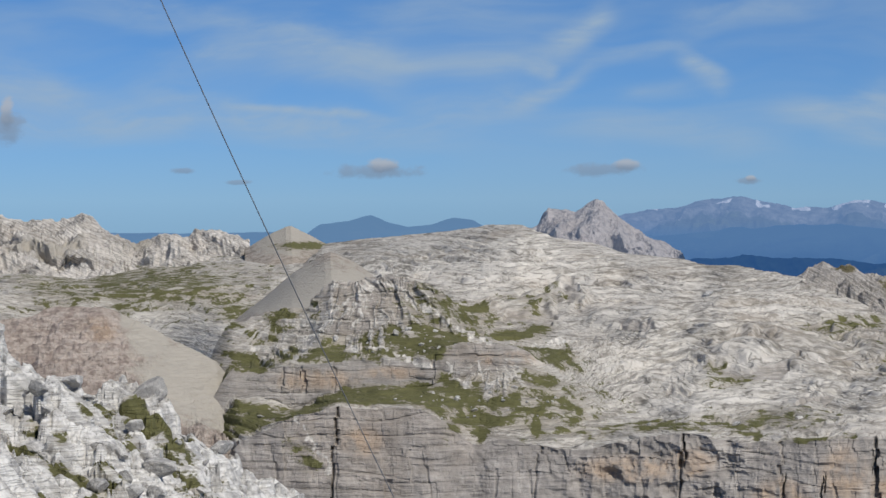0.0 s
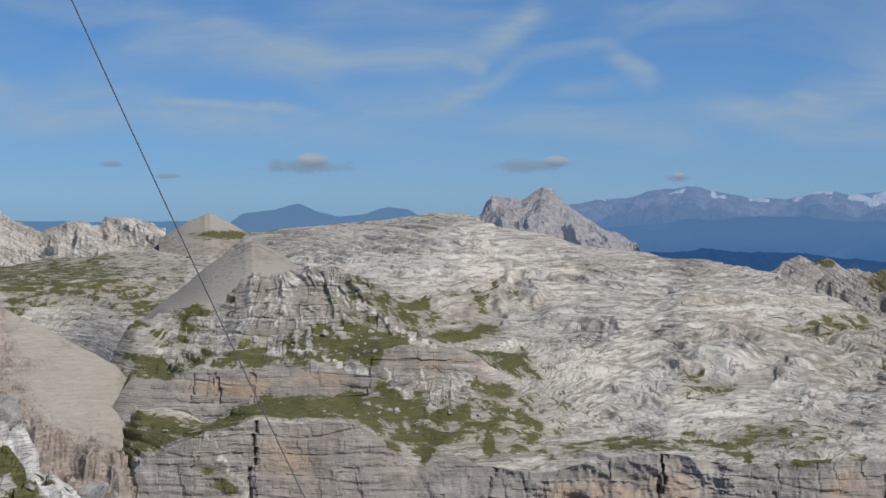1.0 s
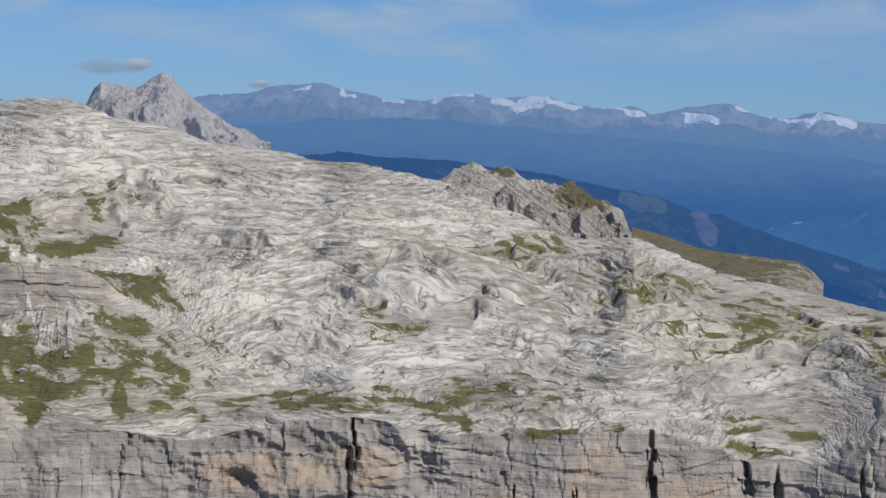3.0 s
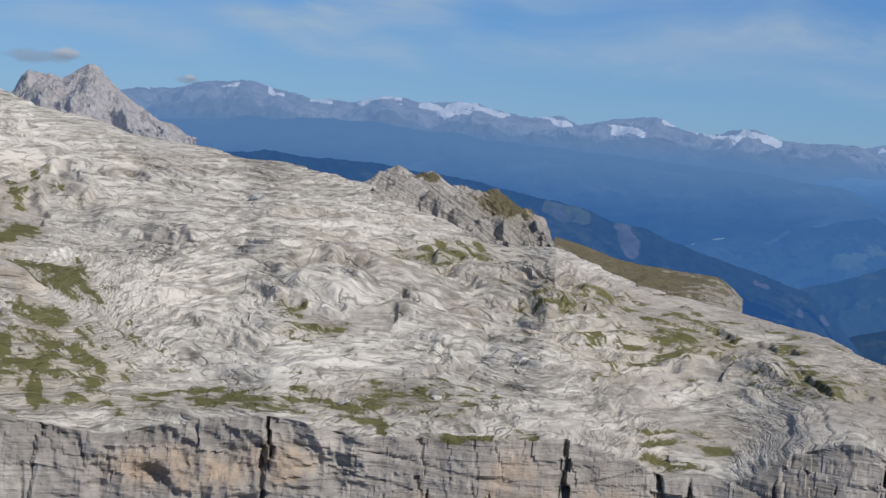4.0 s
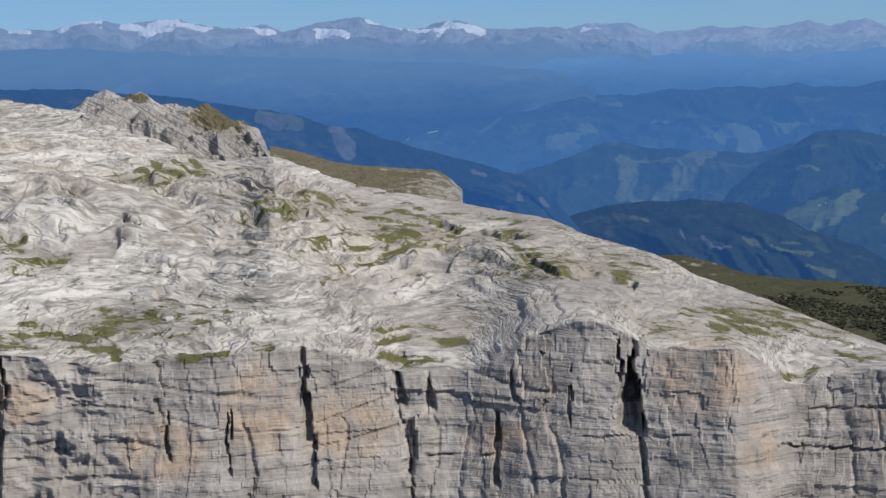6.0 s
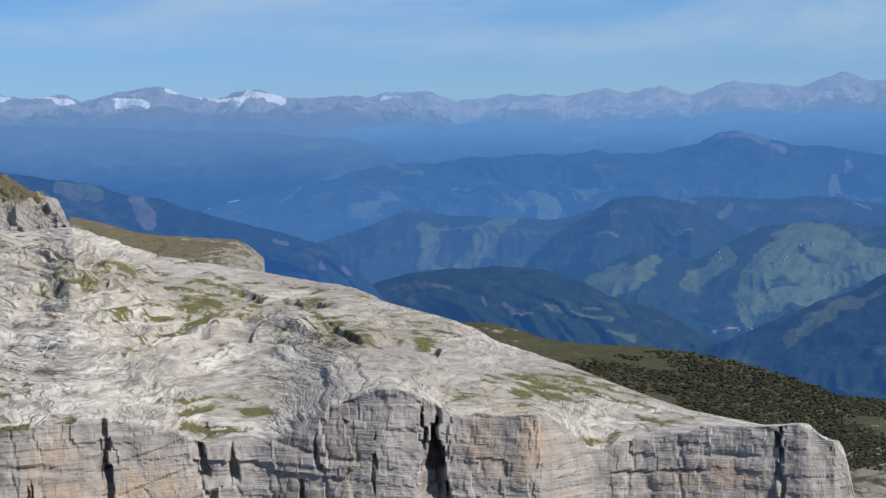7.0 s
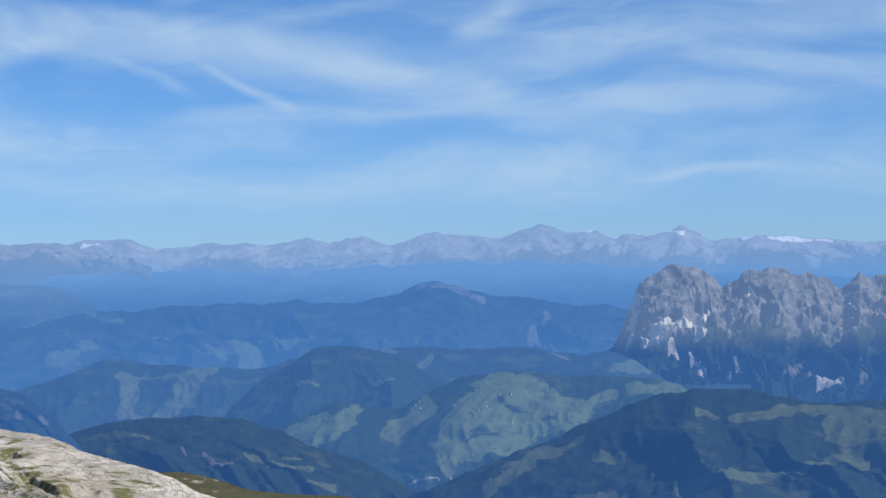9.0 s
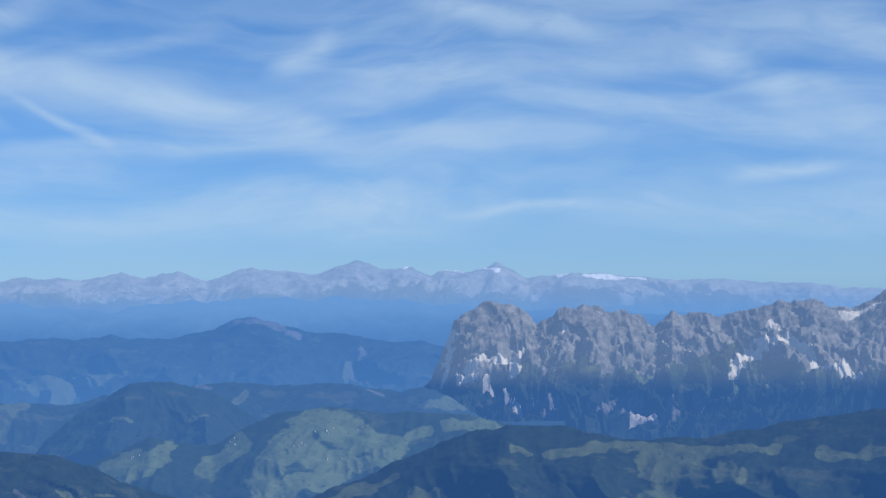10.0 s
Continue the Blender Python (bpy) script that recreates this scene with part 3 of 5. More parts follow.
TURF = [(3.05, -3.38, 3.75, -3.30, 0.20), (2.0, -3.55, 3.0, -3.50, 0.14), (0.9, -2.65, 1.6, -2.60, 0.14), (-5.6, -3.0, -4.2, -2.75, 0.24), (-6.8, -4.4, -6.2, -4.5, 0.30), (-5.2, -4.35, -4.0, -4.15, 0.26), (-3.9, -4.3, -2.0, -4.42, 0.18),
        (-0.7, -3.95, 0.2, -4.25, 0.26), (-3.0, -5.75, -0.3, -5.75, 0.26), (-0.5, -5.8, 1.5, -6.15, 0.34), (0.4, -5.2, 1.2, -5.8, 0.22), (1.0, -6.5, 0.7, -7.4, 0.28), (2.3, -6.1, 2.9, -6.0, 0.24), (3.6, -5.0, 4.3, -5.35, 0.26), (4.0, -6.2, 3.85, -7.4, 0.14), (1.9, -7.2, 1.85, -7.6, 0.14),
        (-6.6, -6.3, -5.2, -6.6, 0.30), (-5.2, -7.6, -4.5, -8.3, 0.25), (1.5, -6.5, 2.4, -6.7, 0.20)]
EDGE_TURF = [(4.7, -6.95, 5.7, -7.2, 0.12), (5.7, -7.3, 6.8, -7.1, 0.07), (6.8, -6.8, 8.2, -6.45, 0.07), (9.2, -6.9, 10.5, -7.05, 0.10), (11.75, -6.7, 11.9, -7.55, 0.10), (11.0, -7.1, 11.8, -7.2, 0.08), (12.9, -7.54, 15.6, -7.45, 0.075), (13.3, -7.6, 14.0, -7.62, 0.08), (18.0, -7.1, 19.6, -7.15, 0.06), (18.2, -7.4, 20.1, -7.4, 0.10),
             (18.2, -7.75, 19.6, -7.80, 0.07), (9.4, -4.6, 9.9, -4.75, 0.12), (10.0, -5.2, 10.9, -4.95, 0.06), (16.9, -5.95, 17.6, -5.85, 0.07), (27.4, -8.2, 28.4, -8.0, 0.10), (28.8, -7.55, 30.2, -7.65, 0.06), (25.2, -9.42, 26.6, -9.3, 0.03)]
RIBS = [(-2.15, -1.75, -3.4, -2.8, 0.10), (-3.4, -2.8, -4.8, -4.3, 0.14), (-2.3, -1.8, -2.8, -3.4, 0.06), (-1.95, -1.75, -0.46, -2.5, 0.08), (-0.46, -2.5, 0.3, -3.25, 0.13), (0.3, -3.25, 1.4, -3.72, 0.13), (1.4, -3.75, 3.4, -3.87, 0.07), (3.4, -3.85, 4.7, -3.72, 0.08),
        (-2.8, -4.05, -1.4, -4.02, 0.12), (-1.4, -4.05, -0.3, -4.8, 0.12), (0.44, -4.6, 0.9, -5.15, 0.06), (0.85, -5.1, 1.65, -5.72, 0.08), (1.8, -4.5, 2.0, -5.3, 0.06), (2.0, -5.7, 2.6, -5.35, 0.08), (2.55, -5.4, 3.2, -5.1, 0.06), (-4.9, -6.5, -4.3, -7.9, 0.09), (-4.3, -7.9, -3.6, -8.7, 0.08), (-6.4, -4.0, -5.2, -3.75, 0.09)]
THIN_TURF = [(19.0, -4.9, 4.2, 0.9), (16.5, -4.2, 2.2, 0.5), (13.5, -3.4, 2.0, 0.5), (22.5, -5.6, 3.0, 0.6), (-9.0, -1.9, 6.0, 1.2), (-5.5, -2.6, 2.5, 0.6), (11.5, -6.7, 4.0, 0.6), (0.5, -3.0, 2.5, 0.8), (9.0, -6.9, 6.0, 0.5), (27.0, -6.9, 4.0, 0.6), (3.0, -2.4, 1.6, 0.5), (4.5, -6.3, 2.6, 1.5), (10.3, -5.1, 1.4, 0.4)]
OCHRE = [(-2.5, -7.6, 1.0, 0.7), (7.2, -8.6, 2.2, 0.6), (9.6, -8.4, 1.0, 0.6), (15.2, -8.8, 1.0, 1.2), (17.3, -9.2, 1.2, 1.0), (25.8, -8.2, 1.3, 1.0),
         (27.0, -9.8, 0.5, 0.6), (13.0, -9.6, 1.2, 0.8), (-4.0, -5.2, 2.0, 0.5), (-1.5, -5.0, 1.6, 0.35), (2.5, -4.5, 1.6, 0.3), (30.5, -9.0, 1.4, 0.4), (21.0, -9.6, 1.0, 0.5)]


MOUNDS = [(4.0, -2.2, 1.1, 0.45, 0.8), (2.6, -2.5, 1.2, 0.4, 0.6), (10.8, -4.15, 1.9, 0.5, 0.8), (12.6, -4.6, 1.0, 0.35, 0.5), (8.2, -5.2, 1.5, 0.3, 0.35), (18.3, -4.9, 1.4, 0.28, 0.4), (13.4, -3.2, 1.0, 0.3, 0.4), (16.8, -4.5, 1.2, 0.25, 0.35),
          (15.0, -3.9, 2.2, 0.45, 0.6), (20.5, -5.3, 2.6, 0.3, 0.5), (6.4, -2.8, 1.6, 0.45, 0.5)]


SCARPS = [(9.7, -4.55, 10.8, -4.95, 0.14), (10.8, -4.95, 12.1, -5.02, 0.12), (12.2, -4.3, 12.5, -4.7, 0.08), (12.3, -3.35, 14.3, -3.5, 0.10), (4.0, -2.0, 4.5, -2.35, 0.20), (2.2, -2.9, 3.6, -2.95, 0.14), (17.2, -6.1, 20.2, -5.3, 0.16), (14.5, -4.6, 16.5, -4.4, 0.10), (6.3, -3.2, 7.4, -3.3, 0.07), (1.3, -2.3, 2.8, -2.2, 0.10),
          (8.2, -5.6, 9.2, -5.5, 0.06), (21.5, -5.6, 24.0, -6.0, 0.12), (13.0, -6.2, 14.2, -6.0, 0.07), (19.5, -4.6, 21.5, -4.9, 0.10)]


def build_ground():
    lines, counts = ground_lines()
    r, z, v = loft(lines, counts)
    az = np.broadcast_to(AZ, r.shape)
    x, y = r * np.sin(np.radians(az)), r * np.cos(np.radians(az))
    dr, dz = np.gradient(r, axis=0), np.gradient(z, axis=0)
    steep = step(0.55, 1.3, np.abs(dz) / np.maximum(np.abs(dr), 1e-3))
    steep[: counts[0]] = 1
    for _ in range(3):
        steep[1:-1] = (steep[:-2] + 2 * steep[1:-1] + steep[2:]) / 4
    flat = 1 - steep
    el = np.degrees(np.arctan2(z, r))
    # folded beds: long bent steps that follow one bedding height
    wx, wy = x + 7 * fbm(x / 24, y / 24, seed=3), y + 11 * fbm(x / 24, y / 24, seed=9)
    swell = 0.55 * fbm(x / 15, y / 19, octaves=3, seed=21) + 0.14 * fbm(x / 4, y / 5, octaves=3, seed=33)
    swirl = 0.55 + 0.75 * np.exp(-((az - 9.5) / 3.5) ** 2 - ((el + 4.0) / 1.2) ** 2)
    bed = z + 1.15 * swirl * fbm(wx / 24, wy / 28, octaves=2, seed=5) + 0.42 * swirl * fbm(wx / 9, wy / 11, octaves=2, seed=7) + 0.07 * fbm(x / 3, y / 3.6, octaves=3, seed=8) + 0.03 * x
    bold = 0.35 + 0.65 * step(-0.45, 0.45, fbm(x / 20, y / 26, octaves=2, seed=13))
    rise = np.zeros_like(z)
    for tall, much in ((1.30, 0.45), (0.52, 0.90), (0.21, 0.95)):
        f = bed / tall + 0.3 * vnoise(x / 6, y / 6, seed=int(100 * tall))
        lift = np.floor(f) + step(0.80, 0.99, f - np.floor(f)) - f + 0.40
        rise += much * tall * lift
    rise *= bold
    clefts = -0.16 * np.clip(ridged(wx / 5.5, wy / 2.6, octaves=3, seed=41) - 0.55, 0, 2)
    fine = 0.05 * fbm(x / 0.9, y / 1.4, octaves=2, seed=51) + 0.04 * cells(wx / 1.5, wy / 1.3, 52)
    left = 1 - step(3.6, 6.4, az)
    meadow = step(0.05, 0.3, v - 1) * step(2.05, 1.8, v) * 0.74 + step(2.95, 3.15, v) * step(4.15, 3.9, v) * 0.74 + step(4.1, 4.4, v) * step(6, 5, v) * 0.28
    turf = np.maximum(strokes(az, el, TURF + EDGE_TURF, 0.16), left * (meadow + 0.35 * fbm(x / 6, y / 6, octaves=3, seed=55) * (meadow > 0)))
    turf = np.maximum((0.74 + 0.20 * left) * turf, 0.50 * blobs(az, el, THIN_TURF)) * (1 + 0.25 * fbm(np.radians(az) * 104 / 1.4, z / 2.5, octaves=3, seed=56))
    turf = np.where(v < 1, turf * 0.5, turf)
    runnel = np.zeros_like(z)
    for ca, ce, reach in ((-2.4, -2.1, 3.0), (2.3, -4.5, 1.9), (-5.5, -3.0, 2.0)):
        # bare ribs that fan out below a crag
        turn = np.arctan2(az - ca, ce - el + 0.15)
        away = np.hypot(az - ca, el - ce) / reach
        fan = step(0.35, 1.05, ridged(turn * 5.5 + 0.5 * fbm(x / 4, y / 4, seed=58), away * 1.5, octaves=4, seed=59))
        runnel = np.maximum(runnel, fan * step(1.0, 0.6, away) * (el < ce))
    runnel = runnel * left * step(1.05, 1.2, v)
    rib = np.maximum(strokes(az, el, RIBS, 0.24, 137) * (0.80 + 0.45 * fbm(az / 0.10, el / 0.22, octaves=3, seed=138)), 0.24 * runnel)
    turf = turf * (1 - 0.9 * runnel) * (1 - 0.8 * step(0.35, 0.7, rib))
    sky_el = along(SKY, AZ)
    broken = blobs(az, el, [(20.8, -6.9, 1.8, 1.2), (-8.0, -3.6, 1.8, 1.2)])
    near_top = step(0.05, 0.8, sky_el - el)
    keep = (0.25 + 0.75 * near_top) * (1 - 0.6 * turf) * (1 - 0.88 * broken)
    mound = np.zeros_like(z)
    for ma, me, mw, mh, up in MOUNDS:
        d = np.sqrt(((az - ma) / mw) ** 2 + ((el - me) / mh) ** 2)
        mound += up * step(1.05, 0.35, d + 0.45 * fbm(x / 3, y / 5, octaves=3, seed=57))
    z2 = z + flat * keep * (0.7 * swell + rise + clefts + fine) + flat * mound + 0.15 * runnel * flat
    # walls: buttresses, upright cracks and level beds
    s = np.radians(az) * 104
    zz = z + 0.35 * fbm(s / 14, z / 14, octaves=2, seed=77) + 0.02 * s
    course = np.floor(zz / 0.62 + 0.5 * vnoise(zz / 1.9, s / 30, seed=78))
    ws = s + 0.16 * fbm(s / 1.6, z / 2.0, octaves=3, seed=63) + 0.16 * lattice(course.astype(np.int32), np.zeros_like(course, np.int32), np.zeros_like(course, np.int32), 64)
    wz = zz
    butt = 0.34 * fbm(s / 8, z / 40, octaves=2, seed=61) + 0.10 * fbm(s / 2.2, z / 14, octaves=3, seed=67)

    def panels(wide, tall, much, groove, seed):
        """Upright slabs set back by turns, with open joints between some of them."""
        f = ws / wide + 0.35 * vnoise(ws / (3 * wide), wz / (2 * tall), seed=seed)
        part_f = f - np.floor(f)
        gap = np.minimum(part_f, 1 - part_f) * wide
        level = np.floor(wz / tall + 0.5 * lattice(np.floor(f).astype(np.int32), np.zeros_like(f, np.int32), np.zeros_like(f, np.int32), seed + 1))
        side = np.floor(f + 0.5)
        shut = lattice(side.astype(np.int32), np.floor(wz / (1.6 * tall)).astype(np.int32), np.zeros_like(f, np.int32), seed + 2)
        return much * cells(np.floor(f) + 0.5, level + 0.5, seed + 3) - groove * step(0.14, 0.04, gap) * step(0.35, 0.8, shut)

    f = wz / 1.15 + 0.6 * fbm(s / 7, z / 4, octaves=2, seed=79)
    f = np.minimum(f - np.floor(f), 1 - (f - np.floor(f)))
    thin_bed = wz / 0.33 + 0.4 * fbm(s / 4, z / 3, octaves=2, seed=76)
    beds = -0.11 * step(0.09, 0.02, f) * step(0.0, 0.5, fbm(s / 5, z / 5, octaves=2, seed=75)) + 0.05 * cells(thin_bed, s / 2.7 + 0.37 * np.floor(thin_bed), 83) + 0.05 * vnoise(wz / 0.5, s / 8, seed=81)
    chip = 0.07 * fbm(s / 0.6, z / 0.6, octaves=3, seed=87)
    out = butt + panels(3.4, 6.0, 0.17, 0.42, 141) + panels(1.3, 2.4, 0.07, 0.12, 151) + panels(0.55, 0.9, 0.035, 0.0, 161) + beds + chip
    rugged = step(3.5, 6.0, az) * step(13.5, 11.0, az)
    out += rugged * (0.40 * ridged(ws / 2.0, wz / 1.6, octaves=3, seed=171) + 0.30 * fbm(s / 2.4, z / 1.6, octaves=4, seed=173) - 0.2)
    jag = 0.05 * fbm(s / 0.9, z / 1.2, octaves=3, seed=85) + 0.06 * cells(s / 0.5, zz / 0.55, 88)

    def notch(a, wide, lo, hi, deep, lean=0.0, tip=0.45):
        c = a + lean * (el - hi)
        w = wide * (tip + (1 - tip) * np.clip((hi - el) / (hi - lo), 0, 1))
        d = (az + jag - c) / w
        return -deep * step(1.05, 0.8, d) * step(-1.1, 0.1, d) * (0.75 + 0.25 * cells(s / 0.7, zz / 0.9, 92)) * step(lo - 0.15, lo + 0.05, el + jag) * step(hi + 0.2, hi - 0.1, el + jag)

    def slot(a0, a1, lo, hi, deep):
        """A level recess under an overhanging bed."""
        e = el + 0.5 * jag + 0.04 * fbm(s / 2.0, z, octaves=2, seed=93)
        return -deep * step(-0.5, 0.2, fbm(s / 1.3, z / 6, octaves=3, seed=94)) * step(lo - 0.02, lo + 0.03, e) * step(hi + 0.02, hi - 0.02, e) * step(a0 - 0.1, a0 + 0.1, az) * step(a1 + 0.1, a1 - 0.1, az)

    out += notch(24.05, 0.50, -9.42, -7.75, 2.6, 0.05, 0.10) + notch(23.76, 0.08, -8.2, -7.4, 0.9) + notch(16.32, 0.17, -10.6, -7.45, 0.75, -0.05) + notch(16.30, 0.2, -8.6, -8.1, 0.5)
    out += notch(18.45, 0.16, -8.7, -7.9, 0.7, -0.2) + notch(19.28, 0.16, -8.85, -8.15, 0.8) + notch(18.85, 0.22, -10.3, -9.1, 0.8, 0.1) + notch(20.85, 0.12, -10.6, -9.0, 0.8) + notch(21.3, 0.10, -8.6, -7.9, 0.5)
    out += notch(32.1, 0.10, -9.6, -7.9, 0.6) + notch(10.6, 0.3, -9.6, -9.2, 0.5) + notch(9.3, 0.14, -8.5, -7.5, 0.7, 0.05) + notch(13.1, 0.08, -9.9, -8.9, 0.5) + notch(14.55, 0.06, -10.2, -8.9, 0.5) + notch(22.6, 0.07, -9.2, -8.0, 0.4)
    out += notch(-5.4, 0.10, -5.4, -4.8, 1.1) + notch(-4.6, 0.10, -5.6, -4.8, 1.1) + slot(-3.3, -1.7, -5.62, -5.48, 0.6) + slot(-5.6, -4.0, -6.1, -5.95, 0.5)
    out += slot(19.2, 20.8, -9.95, -9.87, 0.3) + slot(22.4, 25.4, -9.62, -9.54, 0.2) + slot(27.4, 31.6, -9.84, -9.76, 0.3) + slot(28.2, 30.5, -8.9, -8.84, 0.2) + slot(1.0, 4.5, -4.45, -4.38, 0.3)
    # the crag above the green ledges: broken buttresses
    crag = left * step(3.85, 4.15, v) * step(5.45, 5.05, v) * step(-7.5, -5.0, az)
    swing = np.arctan2(az + 2.2 + 0.25 * fbm(az / 0.8, el / 0.8, octaves=3, seed=95), 0.6 - el)
    fall = np.hypot(az + 2.2, el - 0.6)
    spine = ridged(swing * 6.5 + 0.25 * fbm(s / 3, z / 3, octaves=2, seed=97), fall * 0.45, octaves=3, seed=96)
    crag2 = crag * (0.34 * spine + 0.20 * fbm(s / 1.8, z / 1.2, octaves=4, seed=98) - 0.15)
    rib = np.maximum(rib, 0.46 * crag * step(0.25, 0.95, spine))
    scarp = strokes(az, el, SCARPS, 0.22, 143)
    z2 = z2 - 0.35 * step(0.3, 0.7, scarp) * flat
    z2 = z2 + 0.30 * crag2 * step(5.4, 4.6, v)
    rim = sum(counts[:1])
    bell = np.hanning(25)
    brow = np.convolve(np.pad(out[rim], 12, mode="edge"), bell / bell.sum(), mode="valid")
    lip = np.exp(-np.maximum(r - r[rim], 0) / 5.0) * (v >= 1) * (1 - 0.8 * broken)
    r2 = r - crag2 - np.where(v < 1, out, np.maximum(steep * out, 0) * (1 - lip) + lip * np.clip(brow, -0.8, 0.8))
    x2, y2 = r2 * np.sin(np.radians(az)), r2 * np.cos(np.radians(az))
    scree = blobs(az, el, [(-5.9, -3.75, 0.6, 0.15)])
    dull = 0.72 * step(13.5, 20.0, az + 2.0 * fbm(x / 9, y / 14, octaves=3, seed=147)) * step(31.5, 29.0, az) * step(-0.9, 0.3, fbm(x / 5, y / 9, octaves=3, seed=148))
    steep = np.maximum(steep, dull)
    ob = grid_mesh("ground", x2, y2, z2, limestone("karst_rock"), (turf, scree, blobs(az, el, OCHRE), np.where(v < 1, 1, np.maximum(np.maximum(steep, 0.42 * crag), 0.75 * step(0.25, 0.75, scarp + 0.3 * fbm(x / 2, y / 4, octaves=3, seed=145) * (scarp > 0))) * (1 - 0.15 * left) * (1 - 0.8 * runnel))), bed=bed, smooth=False, rib=rib)
    return ob


tagged(build_ground(), "pale grey karst limestone plateau with grassy ledges above layered cliffs", "plateau", kind="structure")


# ---- ridges and hills ----
def ridge(name, label, category, table, r_top, foot, r_foot, mat, cols=400, rows=60, rough=1.0, gully=6.0, detail=1.0, twist=1.0, spots=((), (), ()), back=True, soft=0.06, seed=1, lo=None, hi=None, curve=0.0, dip=0.0):
    """A slope that falls from its skyline (azimuth, elevation) to a foot elevation, furrowed downhill, and drops behind."""
    a = np.linspace(lo if lo is not None else table[0][0], hi if hi is not None else table[-1][0], cols)
    top = along(table, a, soft)
    rt = np.full_like(a, r_top)
    zt = rt * tan(top)
    rf = np.full_like(a, r_foot)
    zf = np.minimum(rf * tan(foot if isinstance(foot, float) else along(foot, a, 0.1)), zt - 0.002 * r_top)
    f = np.linspace(0, 1, rows)[:, None]
    r = rf + (rt - rf) * f
    z = zf + (zt - zf) * (f + curve * f * (1 - f))
    az = np.broadcast_to(a, r.shape)
    s = np.radians(az) * r_top
    el = np.degrees(np.arctan2(z, r))
    w = 1.0 * fbm(s / (gully * 3), f * 2.0 + 0 * s, octaves=2, seed=seed + 7)
    furrow = ridged(s / gully + 0.8 * twist * w + 0.6 * (twist - 1) * f, f * 1.4 * twist + 0 * s, octaves=4, seed=seed)
    lump = fbm(s / (gully * 0.5), (r + 2 * z) / (gully * 0.5), octaves=5, seed=seed + 3, gain=0.6)
    hold = np.sin(np.pi * np.clip(f, 0, 1) ** 0.8) * 0.85 + 0.15 * f
    cover = spots(az, el, s, z) if callable(spots) else tuple(blobs(az, el, spot) if len(spot) else None for spot in spots)
    if r_top < 300 and cover[1] is not None and name in ("scree_cone", "scree_hill", "red_hill"):
        rough = rough * (1 - 0.85 * step(0.15, 0.75, cover[1]))
    r2 = r - rough * hold * furrow * 1.2
    z2 = z + rough * (0.25 + 0.75 * hold) * (0.35 * furrow * hold + 0.30 * detail * lump)
    if back:
        drop = np.array([0.35, 1.0])[:, None]
        r2 = np.concatenate([r2, r2[-1] + drop * 0.06 * r_top])
        z2 = np.concatenate([z2, z2[-1] - drop * np.maximum(zt - zf, 0.01 * r_top) * 0.6])
        cover = tuple(None if c is None else np.concatenate([c, c[-1:], c[-1:]]) for c in cover)
        az = np.broadcast_to(a, r2.shape)
    x, y = r2 * np.sin(np.radians(az)), r2 * np.cos(np.radians(az))
    bed = z2 * (1 - 0.5 * dip) + dip * x + 0.8 * dip * fbm(x / 8, z2 / 8, octaves=3, seed=seed + 9) if dip else None
    return tagged(grid_mesh(name, x, y, z2, mat, cover, bed=bed, smooth=name.startswith("backdrop")), label, category, kind="structure")


LEFTCRAG = [(-17.56, 0.06), (-15.87, 0.60), (-14.15, 0.58), (-13.80, 0.36), (-13.28, 0.00), (-12.49, 0.06), (-11.79, 0.01), (-10.99, -0.07), (-10.37,
    0.17), (-10.01, -0.07), (-9.56, -0.43), (-8.85, -0.70), (-8.04, -0.40), (-7.31, -0.51), (-7.13, -0.32), (-6.68, -0.32), (-6.04, -0.44), (-5.58,
    -0.68)]
CONE = [(-5.82, -0.85), (-5.47, -0.62), (-4.99, -0.34), (-4.65, -0.21), (-4.44, -0.07), (-4.30, -0.21), (-3.88, -0.40), (-3.47, -0.64), (-2.91,
    -0.85)]
CONE2 = [(-6.60, -3.00), (-5.70, -2.40), (-5.10, -1.90), (-4.71, -1.55), (-4.16, -1.20), (-3.67, -0.92), (-3.40, -0.77), (-3.12, -0.92), (-2.63,
    -1.13), (-2.21, -1.41), (-1.70, -1.90)]
PEAK = [(2.41, -0.41), (2.90, -0.16), (3.22, 0.35), (3.67, 0.29), (4.02, 0.18), (4.30, 0.36), (4.63, 0.59), (4.86, 0.51), (5.29, 0.09), (5.64, -0.15),
    (6.13, -0.54), (6.69, -0.75), (7.18, -1.05)]
KNOB = [(11.05, -1.70), (11.44, -1.50), (11.93, -1.32), (12.36, -1.42), (12.69, -1.37), (13.16, -1.57), (13.95, -1.67), (14.28, -1.66), (14.88,
    -2.05), (15.41, -2.24), (15.68, -2.77), (15.95, -2.96)]
KNOBGREEN = [(15.68, -2.60), (16.34, -2.76), (17.14, -3.01), (17.67, -3.10), (18.73, -3.19), (19.52, -3.24), (19.85, -3.43), (20.16, -3.72)]
REDHILL = [(-16.71, -3.11), (-14.14, -2.77), (-13.10, -2.51), (-11.69, -2.42), (-11.16, -2.60), (-10.63, -2.88), (-9.73, -3.33), (-9.01, -3.73),
    (-7.57, -4.46), (-6.65, -5.70), (-5.90, -7.20), (-5.30, -8.60)]
SHOULDER = [(24.60, -5.30), (25.26, -5.31), (25.92, -5.46), (26.71, -5.73), (27.77, -5.88), (28.95, -5.93), (30.14, -6.11), (31.18, -6.32), (32.48,
    -6.72), (33.52, -7.11), (34.45, -7.19), (34.65, -7.44), (35.48, -7.59)]
grey_rock = limestone("grey_rock", (0.47, 0.44, 0.405), (0.20, 0.187, 0.168), veins=0.7, grass=((0.085, 0.075, 0.042), (0.17, 0.15, 0.09)))
